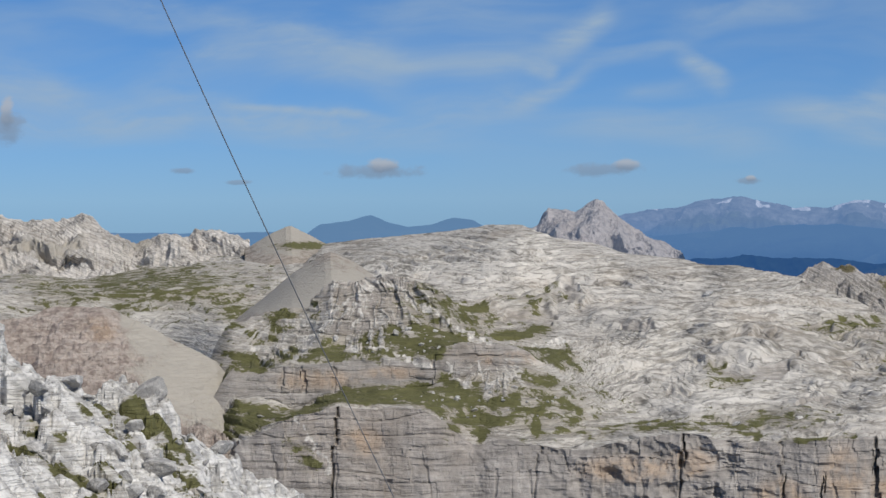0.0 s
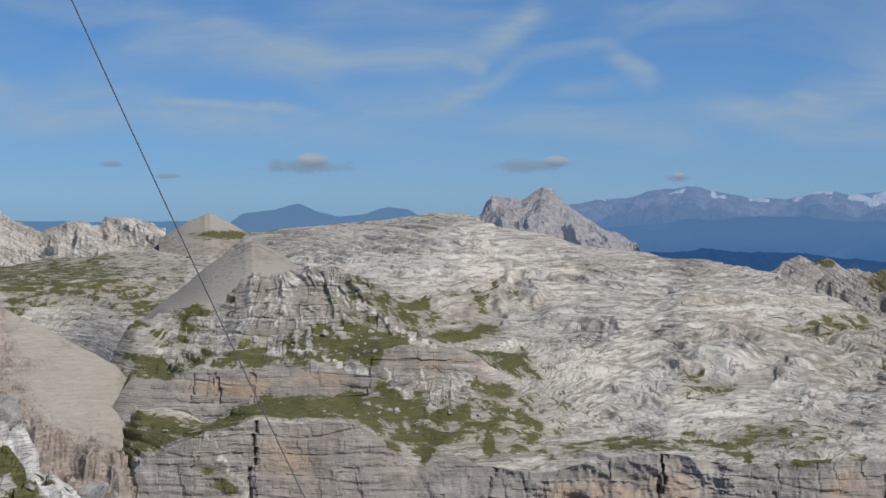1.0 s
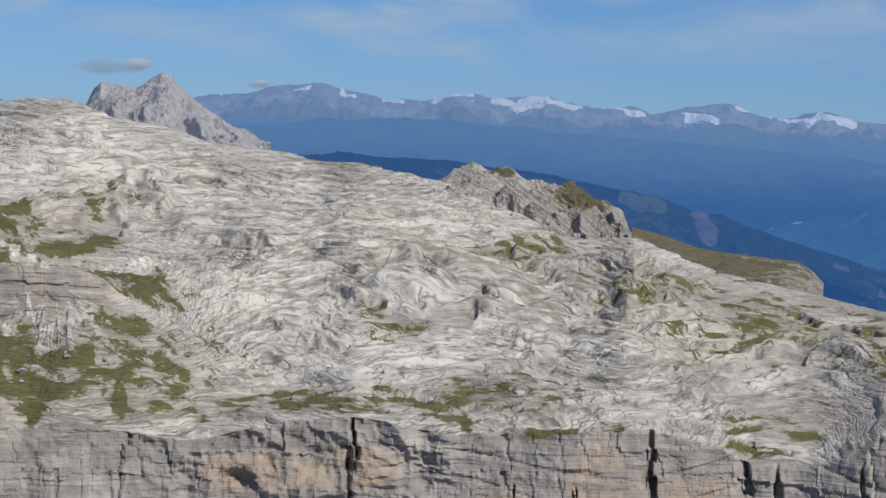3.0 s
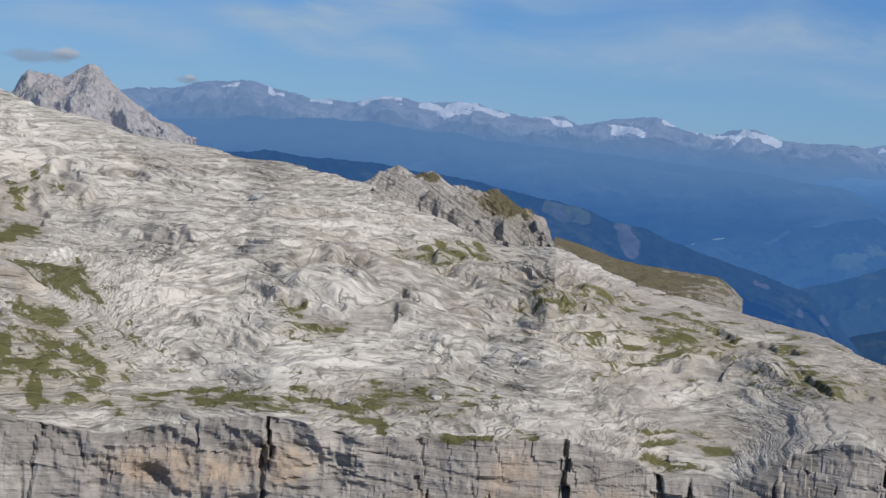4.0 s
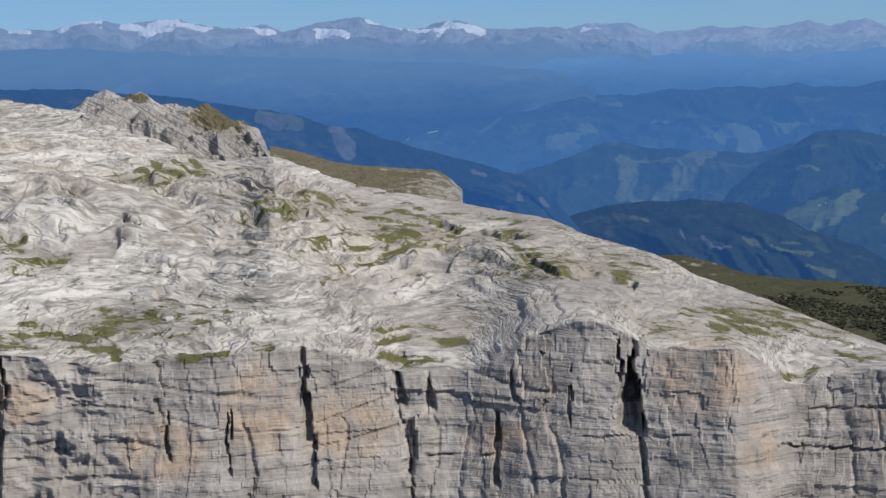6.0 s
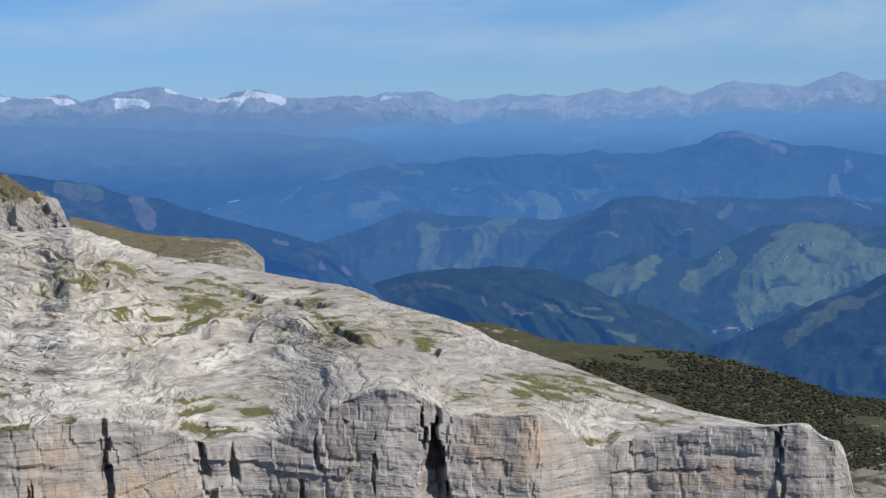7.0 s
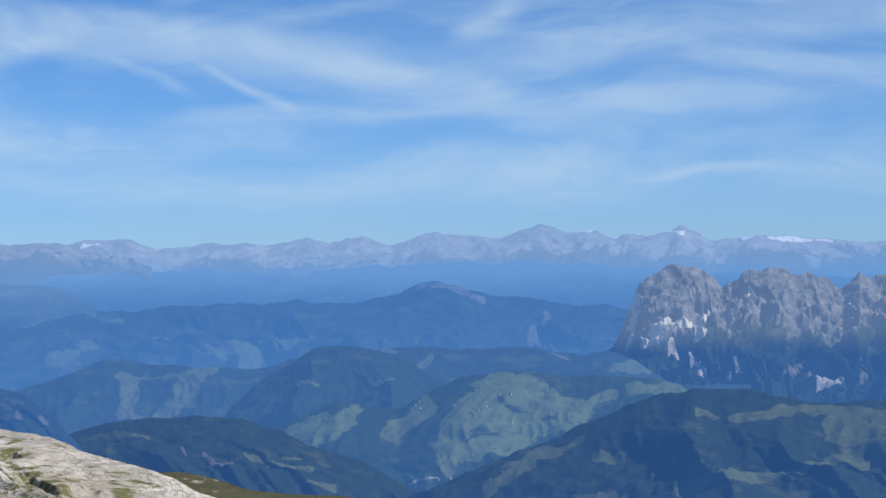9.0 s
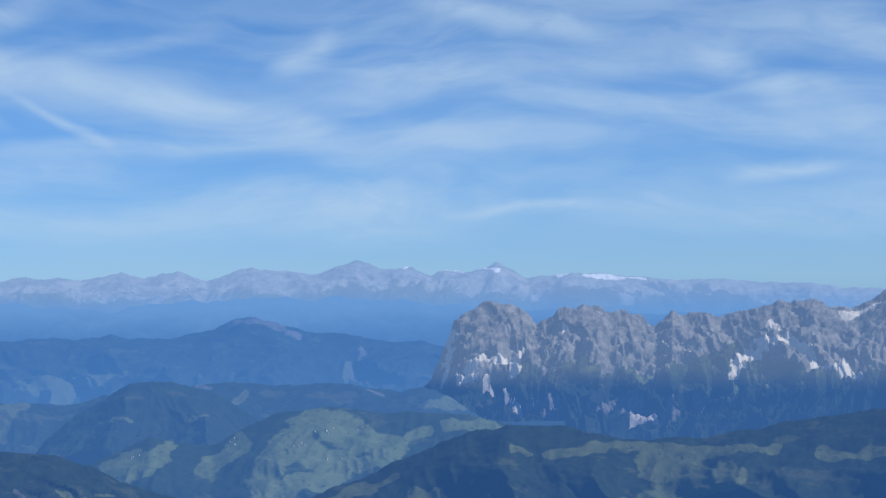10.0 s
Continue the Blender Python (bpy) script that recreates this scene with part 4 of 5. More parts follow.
brown_rock = limestone("brown_rock", (0.42, 0.37, 0.315), (0.26, 0.22, 0.18), veins=0.1, layers=0.2)
ridge("rocky_ridge", "jagged pale rock ridge with scree chutes on the skyline", "ridge", LEFTCRAG, 240, -2.0, 200, limestone("ridge_rock", (0.66, 0.62, 0.565), (0.25, 0.232, 0.205), veins=0.7), 520, 90, 2.2, 6.0, seed=11, detail=1.8, soft=0.03, dip=0.4,
      spots=((), [(-11.6, -0.9, 1.2, 0.3), (-8.8, -0.8, 0.4, 0.2), (-14.5, -0.8, 1.0, 0.4)], ()))
ridge("scree_cone", "smooth pale scree cone with a rocky tip and a turf band", "hill", CONE, 215, -2.4, 190, brown_rock, 160, 40, 0.12, 5.0, seed=21, soft=0.15,
      spots=([(-4.1, -0.72, 1.0, 0.14)], [(-4.4, -0.5, 2.0, 0.6)], ()))
ridge("scree_hill", "small scree hill with a dark rocky tip", "hill", CONE2, 158, -3.2, 133, brown_rock, 160, 50, 0.15, 5.0, seed=25,
      soft=0.2, spots=((), [(-3.7, -2.3, 3.2, 1.5)], ()))
# the peak's rock carries a fifth of painted haze
ridge("mountain_peak", "bare grey rock peak with two summits", "mountain", PEAK, 225, -1.4, 200, limestone("peak_rock", (0.48, 0.44, 0.42), (0.29, 0.27, 0.26), wall=((0.27, 0.255, 0.25), (0.44, 0.41, 0.395)), veins=0.25, layers=0.5, haze_glow=0.2), 300, 100, 1.1, 4.0, seed=31, detail=1.6, soft=0.03, dip=0.7)
ridge("rock_outcrop", "craggy grey rock outcrop with a brown turf flank", "outcrop", KNOB, 180, -3.4, 165, grey_rock, 360, 90, 1.0, 3.0, seed=41, soft=0.02, detail=2.2, dip=0.5,
      spots=([(14.55, -2.0, 0.9, 0.5), (12.6, -1.45, 0.4, 0.1)], (), ()))
ridge("grass_spur", "flat grassy spur with a bare rock end", "hill", KNOBGREEN, 170, -4.3, 150, limestone("turf_rock", (0.40, 0.38, 0.34), (0.2, 0.19, 0.17), grass=((0.085, 0.075, 0.042), (0.19, 0.165, 0.105))), 240, 40, 0.3, 3.0, seed=45,
      spots=([(17.0, -3.3, 3.4, 2.0)], (), ()))
ridge("red_hill", "reddish brown rock hill with a pale scree fan", "hill", REDHILL, 120, -11.0, 96, limestone("red_rock", (0.43, 0.37, 0.32), (0.26, 0.21, 0.18), veins=0.12, layers=0.3), 420, 120, 1.2, 3.6, detail=1.6, seed=51,
      spots=((), [(-8.3, -5.2, 2.6, 2.0), (-7.3, -6.0, 1.8, 1.6), (-9.9, -3.6, 0.9, 0.9), (-7.4, -4.8, 1.0, 0.6), (-10.6, -2.9, 0.4, 0.5)], [(-11.8, -3.3, 0.8, 0.4)]))
ridge("pine_shoulder", "dwarf pine slope dropping off behind the plateau", "slope", SHOULDER, 150, -10.5, 112, limestone("shoulder_rock", (0.40, 0.38, 0.34), (0.2, 0.19, 0.17), grass=((0.034, 0.036, 0.018), (0.088, 0.084, 0.046)), soil=(0.12, 0.108, 0.07)), 400, 90, 0.3, 6.0, seed=55,
      spots=([(29.0, -6.8, 12.0, 3.4)], [(33.5, -7.6, 0.5, 0.1)], ()), hi=37.5)

# ---- backdrop of far ranges with blue haze painted into their materials ----
FARBLUE = [(-20.00, -0.35), (-12.00, -0.30), (-8.00, -0.45), (-4.60, -0.45), (-3.88, -0.51), (-3.47, -0.23), (-2.63, -0.13), (-2.01, 0.02), (-1.52,
    -0.18), (-0.96, -0.32), (-0.26, -0.25), (0.30, -0.07), (0.87, -0.12), (1.29, -0.36), (2.20, -0.60), (3.20, -1.30)]
SNOWALPS = [(1.50, -0.50), (4.50, -0.20), (5.74, 0.11), (6.53, 0.14), (7.06, 0.34), (7.72, 0.44), (8.38, 0.46), (9.04, 0.33), (9.82, 0.13), (10.74, 0.13), (11.40, 0.33),
    (11.73, 0.38), (12.36, 0.25), (12.90, 0.27), (13.65, 0.36), (14.29, 0.17), (14.94, 0.10), (15.66, 0.20), (16.05, 0.02), (16.90, 0.20), (17.83, 0.35), (18.47, 0.09),
    (19.00, 0.05), (19.66, 0.16), (20.06, 0.24), (20.71, 0.00), (21.63, -0.01), (22.42, 0.03), (23.50, -0.25), (24.60, -0.60)]
GREYALPS = [(20.50, -0.50), (23.05, 0.07), (23.43, 0.11), (24.10, 0.06), (24.73, -0.14), (26.02, -0.03), (26.61, -0.01), (27.26, -0.12), (28.19,
    0.08), (28.72, -0.07), (29.51, 0.11), (30.17, -0.11), (31.23, 0.20), (32.01, 0.07), (32.80, 0.05), (33.66, 0.31), (34.24, 0.14), (34.82, 0.21),
    (35.40, 0.00), (35.68, 0.12), (36.34, 0.04), (36.93, 0.32), (37.65, -0.07), (38.69, 0.05), (39.99, -0.06), (40.24, -0.05), (41.16, -0.15), (42.20,
    -0.11), (43.50, -0.29), (44.28, -0.23), (45.05, -0.37), (45.92, -0.40), (50.00, -0.40)]
FRONTBLUE = [(2.00, -0.90), (5.50, -0.62), (8.40, -0.36), (11.19, -0.30), (13.76, -0.42), (17.66, -0.67), (20.29, -0.80), (21.86, -1.00), (22.50, -1.10), (23.30, -1.50)]
DARKLEFT = [(3.00, -1.50), (7.77, -1.23), (8.82, -1.07), (9.73, -1.19), (11.05, -1.20), (12.63, -1.35), (13.68, -1.47), (16.33, -1.93), (17.66,
    -2.28), (20.30, -3.05), (21.62, -3.40), (23.03, -4.81)]
HILL1 = [(18.78, -2.56), (19.20, -2.42), (21.14, -1.99), (23.10, -1.57), (25.07, -1.51), (27.57, -1.41), (29.42, -1.42), (30.30, -1.22), (30.89, -1.07), (31.81, -1.12),
    (32.99, -1.39), (34.56, -1.63), (35.88, -1.72), (36.67, -2.17)]
HILL2 = [(20.98, -3.50), (22.30, -3.10), (23.47, -2.71), (24.90, -2.88), (26.48, -2.99), (28.33, -2.75), (30.32, -2.56), (32.18, -2.57), (34.28, -2.60), (35.35, -2.66),
    (36.66, -3.35), (38.51, -3.40)]
SPUR = [(26.0, -4.30), (26.46, -3.72), (27.00, -3.30), (27.53, -3.02), (28.00, -2.66), (28.34, -2.52), (29.13, -2.43), (29.70, -2.55), (30.32, -2.76), (31.00, -3.15), (31.62, -3.45), (32.27, -3.85), (33.00, -4.40)]
FARM = [(25.6, -5.20), (26.44, -4.76), (27.77, -4.20), (28.84, -3.75), (29.60, -3.90), (30.28, -3.95), (31.10, -3.50), (31.76, -3.21), (32.95, -3.04), (34.26, -3.22), (35.20, -3.20),
    (36.22, -3.26), (37.51, -3.60), (38.60, -4.00)]
HILL3 = [(22.51, -4.40), (23.58, -4.17), (24.64, -4.02), (25.70, -4.00), (26.75, -4.14), (28.06, -4.63), (29.37, -5.13), (30.54, -5.81), (31.18,
    -6.48)]
HILL4 = [(30.40, -6.07), (31.87, -5.38), (33.20, -4.95), (34.52, -4.39), (35.83, -3.82), (36.39, -3.64), (36.87, -3.58), (37.19, -3.48), (38.50,
    -3.56), (39.82, -3.86), (41.78, -3.82), (43.74, -3.43), (45.90, -3.12), (50.00, -3.00)]
MASSIF = [(34.30, -3.30), (34.90, -2.85), (35.30, -2.60), (35.55, -2.15), (35.75, -1.55), (35.95, -1.14), (36.15, -0.91), (36.45, -0.78), (36.81, -0.71), (37.30, -0.75), (37.60, -0.92),
    (37.87, -1.12), (38.20, -0.95), (38.53, -0.79), (38.92, -0.72), (39.30, -0.76), (39.58, -0.94), (39.90, -0.88), (40.24, -0.95), (40.63, -1.22), (41.02, -0.86), (41.30, -1.00), (41.68, -0.96),
    (42.10, -1.06), (42.46, -0.92), (43.00, -0.84), (43.50, -0.68), (44.28, -0.63), (44.80, -0.80), (45.31, -0.80), (45.93, -0.44), (46.84, -0.38), (48.36, -0.64)]
FOREST = (0.024, 0.040, 0.020)
# emission colours of the haze painted into the far slopes
HAZE_PALE, HAZE_BLUE, HAZE_DEEP, HAZE_VALLEY = (0.185, 0.325, 0.60), (0.056, 0.176, 0.47), (0.030, 0.110, 0.33), (0.070, 0.197, 0.475)
SNOW = [(7.75, 0.37, 8.0, 0.37, 0.05), (5.6, 0.08, 6.0, 0.09, 0.03), (8.7, 0.33, 8.95, 0.30, 0.05), (9.8, 0.10, 10.1, 0.08, 0.06), (10.9, 0.08, 11.3, 0.20, 0.08), (11.3, 0.26, 11.9, 0.24, 0.09),
        (12.4, 0.12, 13.0, 0.02, 0.10), (13.0, 0.14, 13.6, 0.26, 0.08), (13.6, 0.20, 14.4, 0.08, 0.07), (12.9, -0.05, 13.5, 0.08, 0.10), (15.0, 0.06, 15.9, -0.05, 0.05), (16.8, -0.02, 17.3, 0.10, 0.09), (17.3, 0.08, 17.6, -0.03, 0.07),
        (17.9, 0.22, 18.8, -0.02, 0.05), (19.0, -0.12, 19.6, -0.09, 0.09), (19.5, -0.08, 19.95, 0.12, 0.08), (19.95, 0.10, 20.7, -0.10, 0.07)]
SNOW_EAST = [(21.2, -0.10, 21.7, -0.02, 0.05), (23.1, -0.03, 23.4, -0.06, 0.07), (35.6, 0.10, 36.1, 0.04, 0.03), (34.7, 0.16, 35.0, 0.14, 0.04), (38.35, -0.02, 38.8, 0.02, 0.06), (39.5, -0.03, 40.5, -0.12, 0.04), (39.0, -0.03, 39.5, -0.02, 0.03), (36.5, 0.16, 36.9, 0.10, 0.03)]
BARE = ((0.13, 0.14, 0.15), (0.27, 0.28, 0.29))


MEADOWS = [(27.8, -4.40, 28.6, -4.15, 0.18), (28.3, -4.35, 29.3, -4.02, 0.16), (28.2, -4.65, 28.8, -4.5, 0.10), (30.15, -4.5, 30.9, -3.98, 0.15), (30.5, -4.2, 31.1, -3.8, 0.10), (31.3, -4.9, 31.8, -4.3, 0.26),
           (31.7, -4.4, 32.4, -3.35, 0.24), (32.4, -3.4, 33.2, -3.5, 0.20), (33.0, -3.55, 34.5, -4.05, 0.26), (32.4, -4.2, 33.4, -4.4, 0.24), (31.6, -5.1, 32.8, -4.8, 0.16), (32.8, -4.75, 34.3, -4.3, 0.12), (31.35, -4.8, 31.45, -5.3, 0.12), (35.8, -3.5, 36.7, -3.42, 0.11), (34.8, -3.7, 35.3, -3.6, 0.08)]
PASTURE = [(38.0, -4.22, 39.2, -4.08, 0.09), (39.1, -4.08, 40.6, -4.03, 0.10), (40.4, -4.15, 42.4, -4.18, 0.16), (42.3, -4.15, 43.4, -4.02, 0.09), (40.4, -4.5, 41.6, -4.6, 0.26), (41.2, -4.9, 42.4, -4.75, 0.26), (39.8, -5.25, 40.8, -5.0, 0.16), (34.9, -4.95, 35.5, -4.96, 0.08),
           (36.8, -5.76, 38.2, -5.6, 0.12), (38.0, -5.7, 39.7, -5.5, 0.14), (32.3, -5.8, 33.2, -5.3, 0.16), (33.1, -5.3, 34.0, -4.95, 0.12), (33.5, -5.1, 34.6, -4.56, 0.05), (37.2, -4.1, 37.7, -4.15, 0.05), (44.5, -4.2, 46.0, -4.1, 0.12), (35.0, -6.2, 36.2, -6.4, 0.2)]


def bare_top(line, deep, snow=()):
    """Rock above, forest below, with tongues running down, and snow patches."""
    def paint(az, el, s, z):
        top = along(line, az[0], 0.3)
        return None, step(deep * 1.5, deep * 0.5, top - el) + 0.3 * fbm(s / 60, z / 20, octaves=3, seed=5), strokes(az, el, snow, 0.12) * (0.95 + 0.35 * fbm(az / 0.16, el / 0.05, octaves=3, seed=12)) if len(snow) else None
    return paint


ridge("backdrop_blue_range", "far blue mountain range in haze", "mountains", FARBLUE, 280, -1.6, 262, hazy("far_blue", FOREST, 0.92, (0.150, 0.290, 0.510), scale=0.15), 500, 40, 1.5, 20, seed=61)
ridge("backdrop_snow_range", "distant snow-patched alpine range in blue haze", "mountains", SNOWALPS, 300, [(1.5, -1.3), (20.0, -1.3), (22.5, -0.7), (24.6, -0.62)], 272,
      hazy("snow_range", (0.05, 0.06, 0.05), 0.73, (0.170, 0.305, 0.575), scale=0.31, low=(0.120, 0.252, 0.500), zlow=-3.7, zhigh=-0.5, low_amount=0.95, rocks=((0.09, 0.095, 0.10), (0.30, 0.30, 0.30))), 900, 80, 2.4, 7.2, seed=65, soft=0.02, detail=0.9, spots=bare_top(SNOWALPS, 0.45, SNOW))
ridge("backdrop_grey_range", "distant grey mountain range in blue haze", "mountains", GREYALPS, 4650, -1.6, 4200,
      hazy("grey_range", FOREST, 0.78, HAZE_PALE, scale=0.02, low=(0.118, 0.275, 0.575), zlow=-75, zhigh=-15, low_amount=0.93, rocks=((0.10, 0.11, 0.12), (0.34, 0.34, 0.34))), 900, 80, 40, 100, seed=67, soft=0.02, detail=0.8,
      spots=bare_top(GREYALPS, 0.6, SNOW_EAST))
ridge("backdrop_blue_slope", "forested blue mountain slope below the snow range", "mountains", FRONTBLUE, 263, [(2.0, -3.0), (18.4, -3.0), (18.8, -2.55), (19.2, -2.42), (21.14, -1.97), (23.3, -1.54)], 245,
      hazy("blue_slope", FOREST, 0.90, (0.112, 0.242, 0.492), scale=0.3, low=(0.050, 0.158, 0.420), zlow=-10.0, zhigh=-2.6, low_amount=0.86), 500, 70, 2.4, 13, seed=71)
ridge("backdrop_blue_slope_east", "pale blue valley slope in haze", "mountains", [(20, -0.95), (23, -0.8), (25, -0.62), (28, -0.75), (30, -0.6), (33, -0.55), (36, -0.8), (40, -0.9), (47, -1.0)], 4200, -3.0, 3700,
      hazy("blue_slope_east", FOREST, 0.93, (0.116, 0.272, 0.572), scale=0.02, low=HAZE_VALLEY, zlow=-110, zhigh=-45, low_amount=0.92), 500, 70, 60, 170, seed=73)
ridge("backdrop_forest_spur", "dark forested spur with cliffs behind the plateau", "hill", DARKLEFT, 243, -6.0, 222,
      hazy("forest_spur", FOREST, 0.74, HAZE_DEEP, scale=0.45), 600, 90, 2.0, 9, seed=75,
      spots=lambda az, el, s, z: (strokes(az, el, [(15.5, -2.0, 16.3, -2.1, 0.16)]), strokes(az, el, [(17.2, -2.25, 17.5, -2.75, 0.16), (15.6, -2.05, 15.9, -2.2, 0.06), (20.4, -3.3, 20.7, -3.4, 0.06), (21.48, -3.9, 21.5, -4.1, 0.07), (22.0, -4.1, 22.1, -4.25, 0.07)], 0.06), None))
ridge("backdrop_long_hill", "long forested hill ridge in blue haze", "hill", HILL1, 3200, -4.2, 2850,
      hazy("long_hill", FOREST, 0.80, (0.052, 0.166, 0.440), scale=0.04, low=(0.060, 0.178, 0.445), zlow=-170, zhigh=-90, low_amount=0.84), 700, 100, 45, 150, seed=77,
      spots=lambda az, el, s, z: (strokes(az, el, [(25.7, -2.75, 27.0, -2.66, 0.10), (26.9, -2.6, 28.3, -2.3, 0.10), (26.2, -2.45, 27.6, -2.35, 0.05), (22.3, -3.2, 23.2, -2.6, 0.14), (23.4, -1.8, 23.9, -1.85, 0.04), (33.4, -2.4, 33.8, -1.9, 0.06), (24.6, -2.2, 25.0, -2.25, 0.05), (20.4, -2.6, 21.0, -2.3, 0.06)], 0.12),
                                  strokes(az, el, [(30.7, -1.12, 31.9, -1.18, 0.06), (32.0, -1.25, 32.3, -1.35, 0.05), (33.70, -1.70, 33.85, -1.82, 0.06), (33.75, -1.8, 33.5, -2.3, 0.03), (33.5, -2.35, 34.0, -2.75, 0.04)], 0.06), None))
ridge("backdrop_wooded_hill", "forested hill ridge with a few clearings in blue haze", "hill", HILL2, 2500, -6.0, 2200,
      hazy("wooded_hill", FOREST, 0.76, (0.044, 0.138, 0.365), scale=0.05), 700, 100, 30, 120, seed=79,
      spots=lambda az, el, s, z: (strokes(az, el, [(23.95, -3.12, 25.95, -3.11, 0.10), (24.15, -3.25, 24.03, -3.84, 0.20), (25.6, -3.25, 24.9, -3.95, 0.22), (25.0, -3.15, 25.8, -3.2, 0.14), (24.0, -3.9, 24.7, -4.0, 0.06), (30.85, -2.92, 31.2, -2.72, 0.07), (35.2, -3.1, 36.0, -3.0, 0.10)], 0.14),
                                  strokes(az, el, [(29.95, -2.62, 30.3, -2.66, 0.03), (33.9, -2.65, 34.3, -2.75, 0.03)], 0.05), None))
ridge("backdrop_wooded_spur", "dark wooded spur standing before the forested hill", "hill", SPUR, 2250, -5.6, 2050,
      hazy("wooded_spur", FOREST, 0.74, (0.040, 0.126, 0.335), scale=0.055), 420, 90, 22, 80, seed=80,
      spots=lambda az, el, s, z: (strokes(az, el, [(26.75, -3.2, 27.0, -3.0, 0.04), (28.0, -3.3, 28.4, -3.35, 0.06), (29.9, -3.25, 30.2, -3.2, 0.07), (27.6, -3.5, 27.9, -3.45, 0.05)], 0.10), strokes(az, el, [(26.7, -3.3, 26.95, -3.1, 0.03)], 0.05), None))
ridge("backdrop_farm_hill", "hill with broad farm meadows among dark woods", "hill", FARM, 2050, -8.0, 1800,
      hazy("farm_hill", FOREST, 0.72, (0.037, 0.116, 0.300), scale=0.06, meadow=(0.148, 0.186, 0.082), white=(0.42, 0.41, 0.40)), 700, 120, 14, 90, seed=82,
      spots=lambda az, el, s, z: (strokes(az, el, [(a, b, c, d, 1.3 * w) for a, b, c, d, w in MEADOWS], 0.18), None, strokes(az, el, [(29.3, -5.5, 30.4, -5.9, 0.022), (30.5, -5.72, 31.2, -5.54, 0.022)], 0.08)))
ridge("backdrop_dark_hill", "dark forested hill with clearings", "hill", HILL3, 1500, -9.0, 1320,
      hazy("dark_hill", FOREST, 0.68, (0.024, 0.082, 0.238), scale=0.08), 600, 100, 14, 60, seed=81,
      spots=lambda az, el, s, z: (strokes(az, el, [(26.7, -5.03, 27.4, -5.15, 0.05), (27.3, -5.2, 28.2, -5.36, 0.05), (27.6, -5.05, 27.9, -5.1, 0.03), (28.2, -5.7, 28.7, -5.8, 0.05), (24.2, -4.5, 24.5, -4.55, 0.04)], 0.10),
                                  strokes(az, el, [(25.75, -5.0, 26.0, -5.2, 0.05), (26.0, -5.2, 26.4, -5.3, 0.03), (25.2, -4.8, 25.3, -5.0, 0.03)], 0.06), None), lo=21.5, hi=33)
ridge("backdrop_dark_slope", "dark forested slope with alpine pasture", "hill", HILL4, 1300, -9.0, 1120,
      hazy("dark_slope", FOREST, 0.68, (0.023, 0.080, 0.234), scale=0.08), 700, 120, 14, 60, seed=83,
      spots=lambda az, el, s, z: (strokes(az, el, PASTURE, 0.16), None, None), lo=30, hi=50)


def massif_cover(az, el, s, z):
    foot = np.interp(az, [34.0, 35.5, 36.3, 37.5, 38.5, 39.8, 41.1, 42.1, 42.5, 44.0, 48.0], [-2.6, -2.6, -2.6, -2.3, -2.2, -2.35, -2.4, -2.05, -1.7, -2.2, -2.6])
    rock = step(-0.10, 0.14, el - foot + 0.22 * fbm(s / 30, z / 22, octaves=4, seed=6))
    # a lower wall stands under the wooded terrace
    lower = step(-3.55, -3.35, el) * step(-2.9, -3.05, el) * step(36.6, 37.4, az) * step(42.9, 41.8, az) * step(-0.25, 0.30, fbm(s / 18, z / 30, octaves=4, seed=8))
    return strokes(az, el, [(39.6, -2.42, 40.6, -2.46, 0.07), (42.3, -2.75, 43.2, -2.7, 0.06)]), np.maximum(rock, 0.72 * lower), strokes(az, el, [(a, b, c, d, 1.35 * w) for a, b, c, d, w in SCREE], 0.20) * (0.98 + 0.30 * fbm(s / 5, z / 9, octaves=3, seed=9))


SCREE = [(36.02, -1.40, 35.82, -1.90, 0.06), (35.82, -1.90, 35.5, -2.55, 0.03), (36.15, -2.55, 36.5, -2.38, 0.13), (36.4, -2.3, 37.0, -2.1, 0.07), (36.9, -2.2, 37.2, -2.45, 0.07), (37.0, -2.05, 37.5, -1.75, 0.04), (36.75, -2.72, 37.45, -3.1, 0.05),
         (42.45, -2.3, 42.9, -2.0, 0.12), (42.8, -1.95, 43.6, -1.5, 0.10), (43.6, -1.5, 43.2, -1.15, 0.05), (43.7, -1.55, 44.3, -2.2, 0.07), (44.2, -2.15, 45.2, -2.6, 0.07), (40.8, -1.5, 40.95, -1.85, 0.03), (38.4, -1.35, 38.7, -1.1, 0.03), (39.9, -3.45, 40.4, -3.5, 0.08), (41.4, -2.05, 41.7, -1.85, 0.03), (45.0, -1.1, 45.6, -0.8, 0.06)]
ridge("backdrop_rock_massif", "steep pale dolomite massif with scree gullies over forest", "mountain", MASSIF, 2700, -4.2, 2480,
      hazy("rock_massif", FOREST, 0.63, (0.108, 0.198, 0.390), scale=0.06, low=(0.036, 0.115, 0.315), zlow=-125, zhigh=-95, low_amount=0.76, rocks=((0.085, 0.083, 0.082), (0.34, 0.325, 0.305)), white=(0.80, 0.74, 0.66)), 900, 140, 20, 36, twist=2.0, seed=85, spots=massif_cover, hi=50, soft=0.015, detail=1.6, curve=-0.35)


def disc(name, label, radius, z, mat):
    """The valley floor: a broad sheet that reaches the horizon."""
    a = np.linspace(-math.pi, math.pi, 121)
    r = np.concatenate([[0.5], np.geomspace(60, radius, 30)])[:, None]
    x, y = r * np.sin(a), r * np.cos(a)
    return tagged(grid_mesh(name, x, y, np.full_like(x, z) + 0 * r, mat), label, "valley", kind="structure")


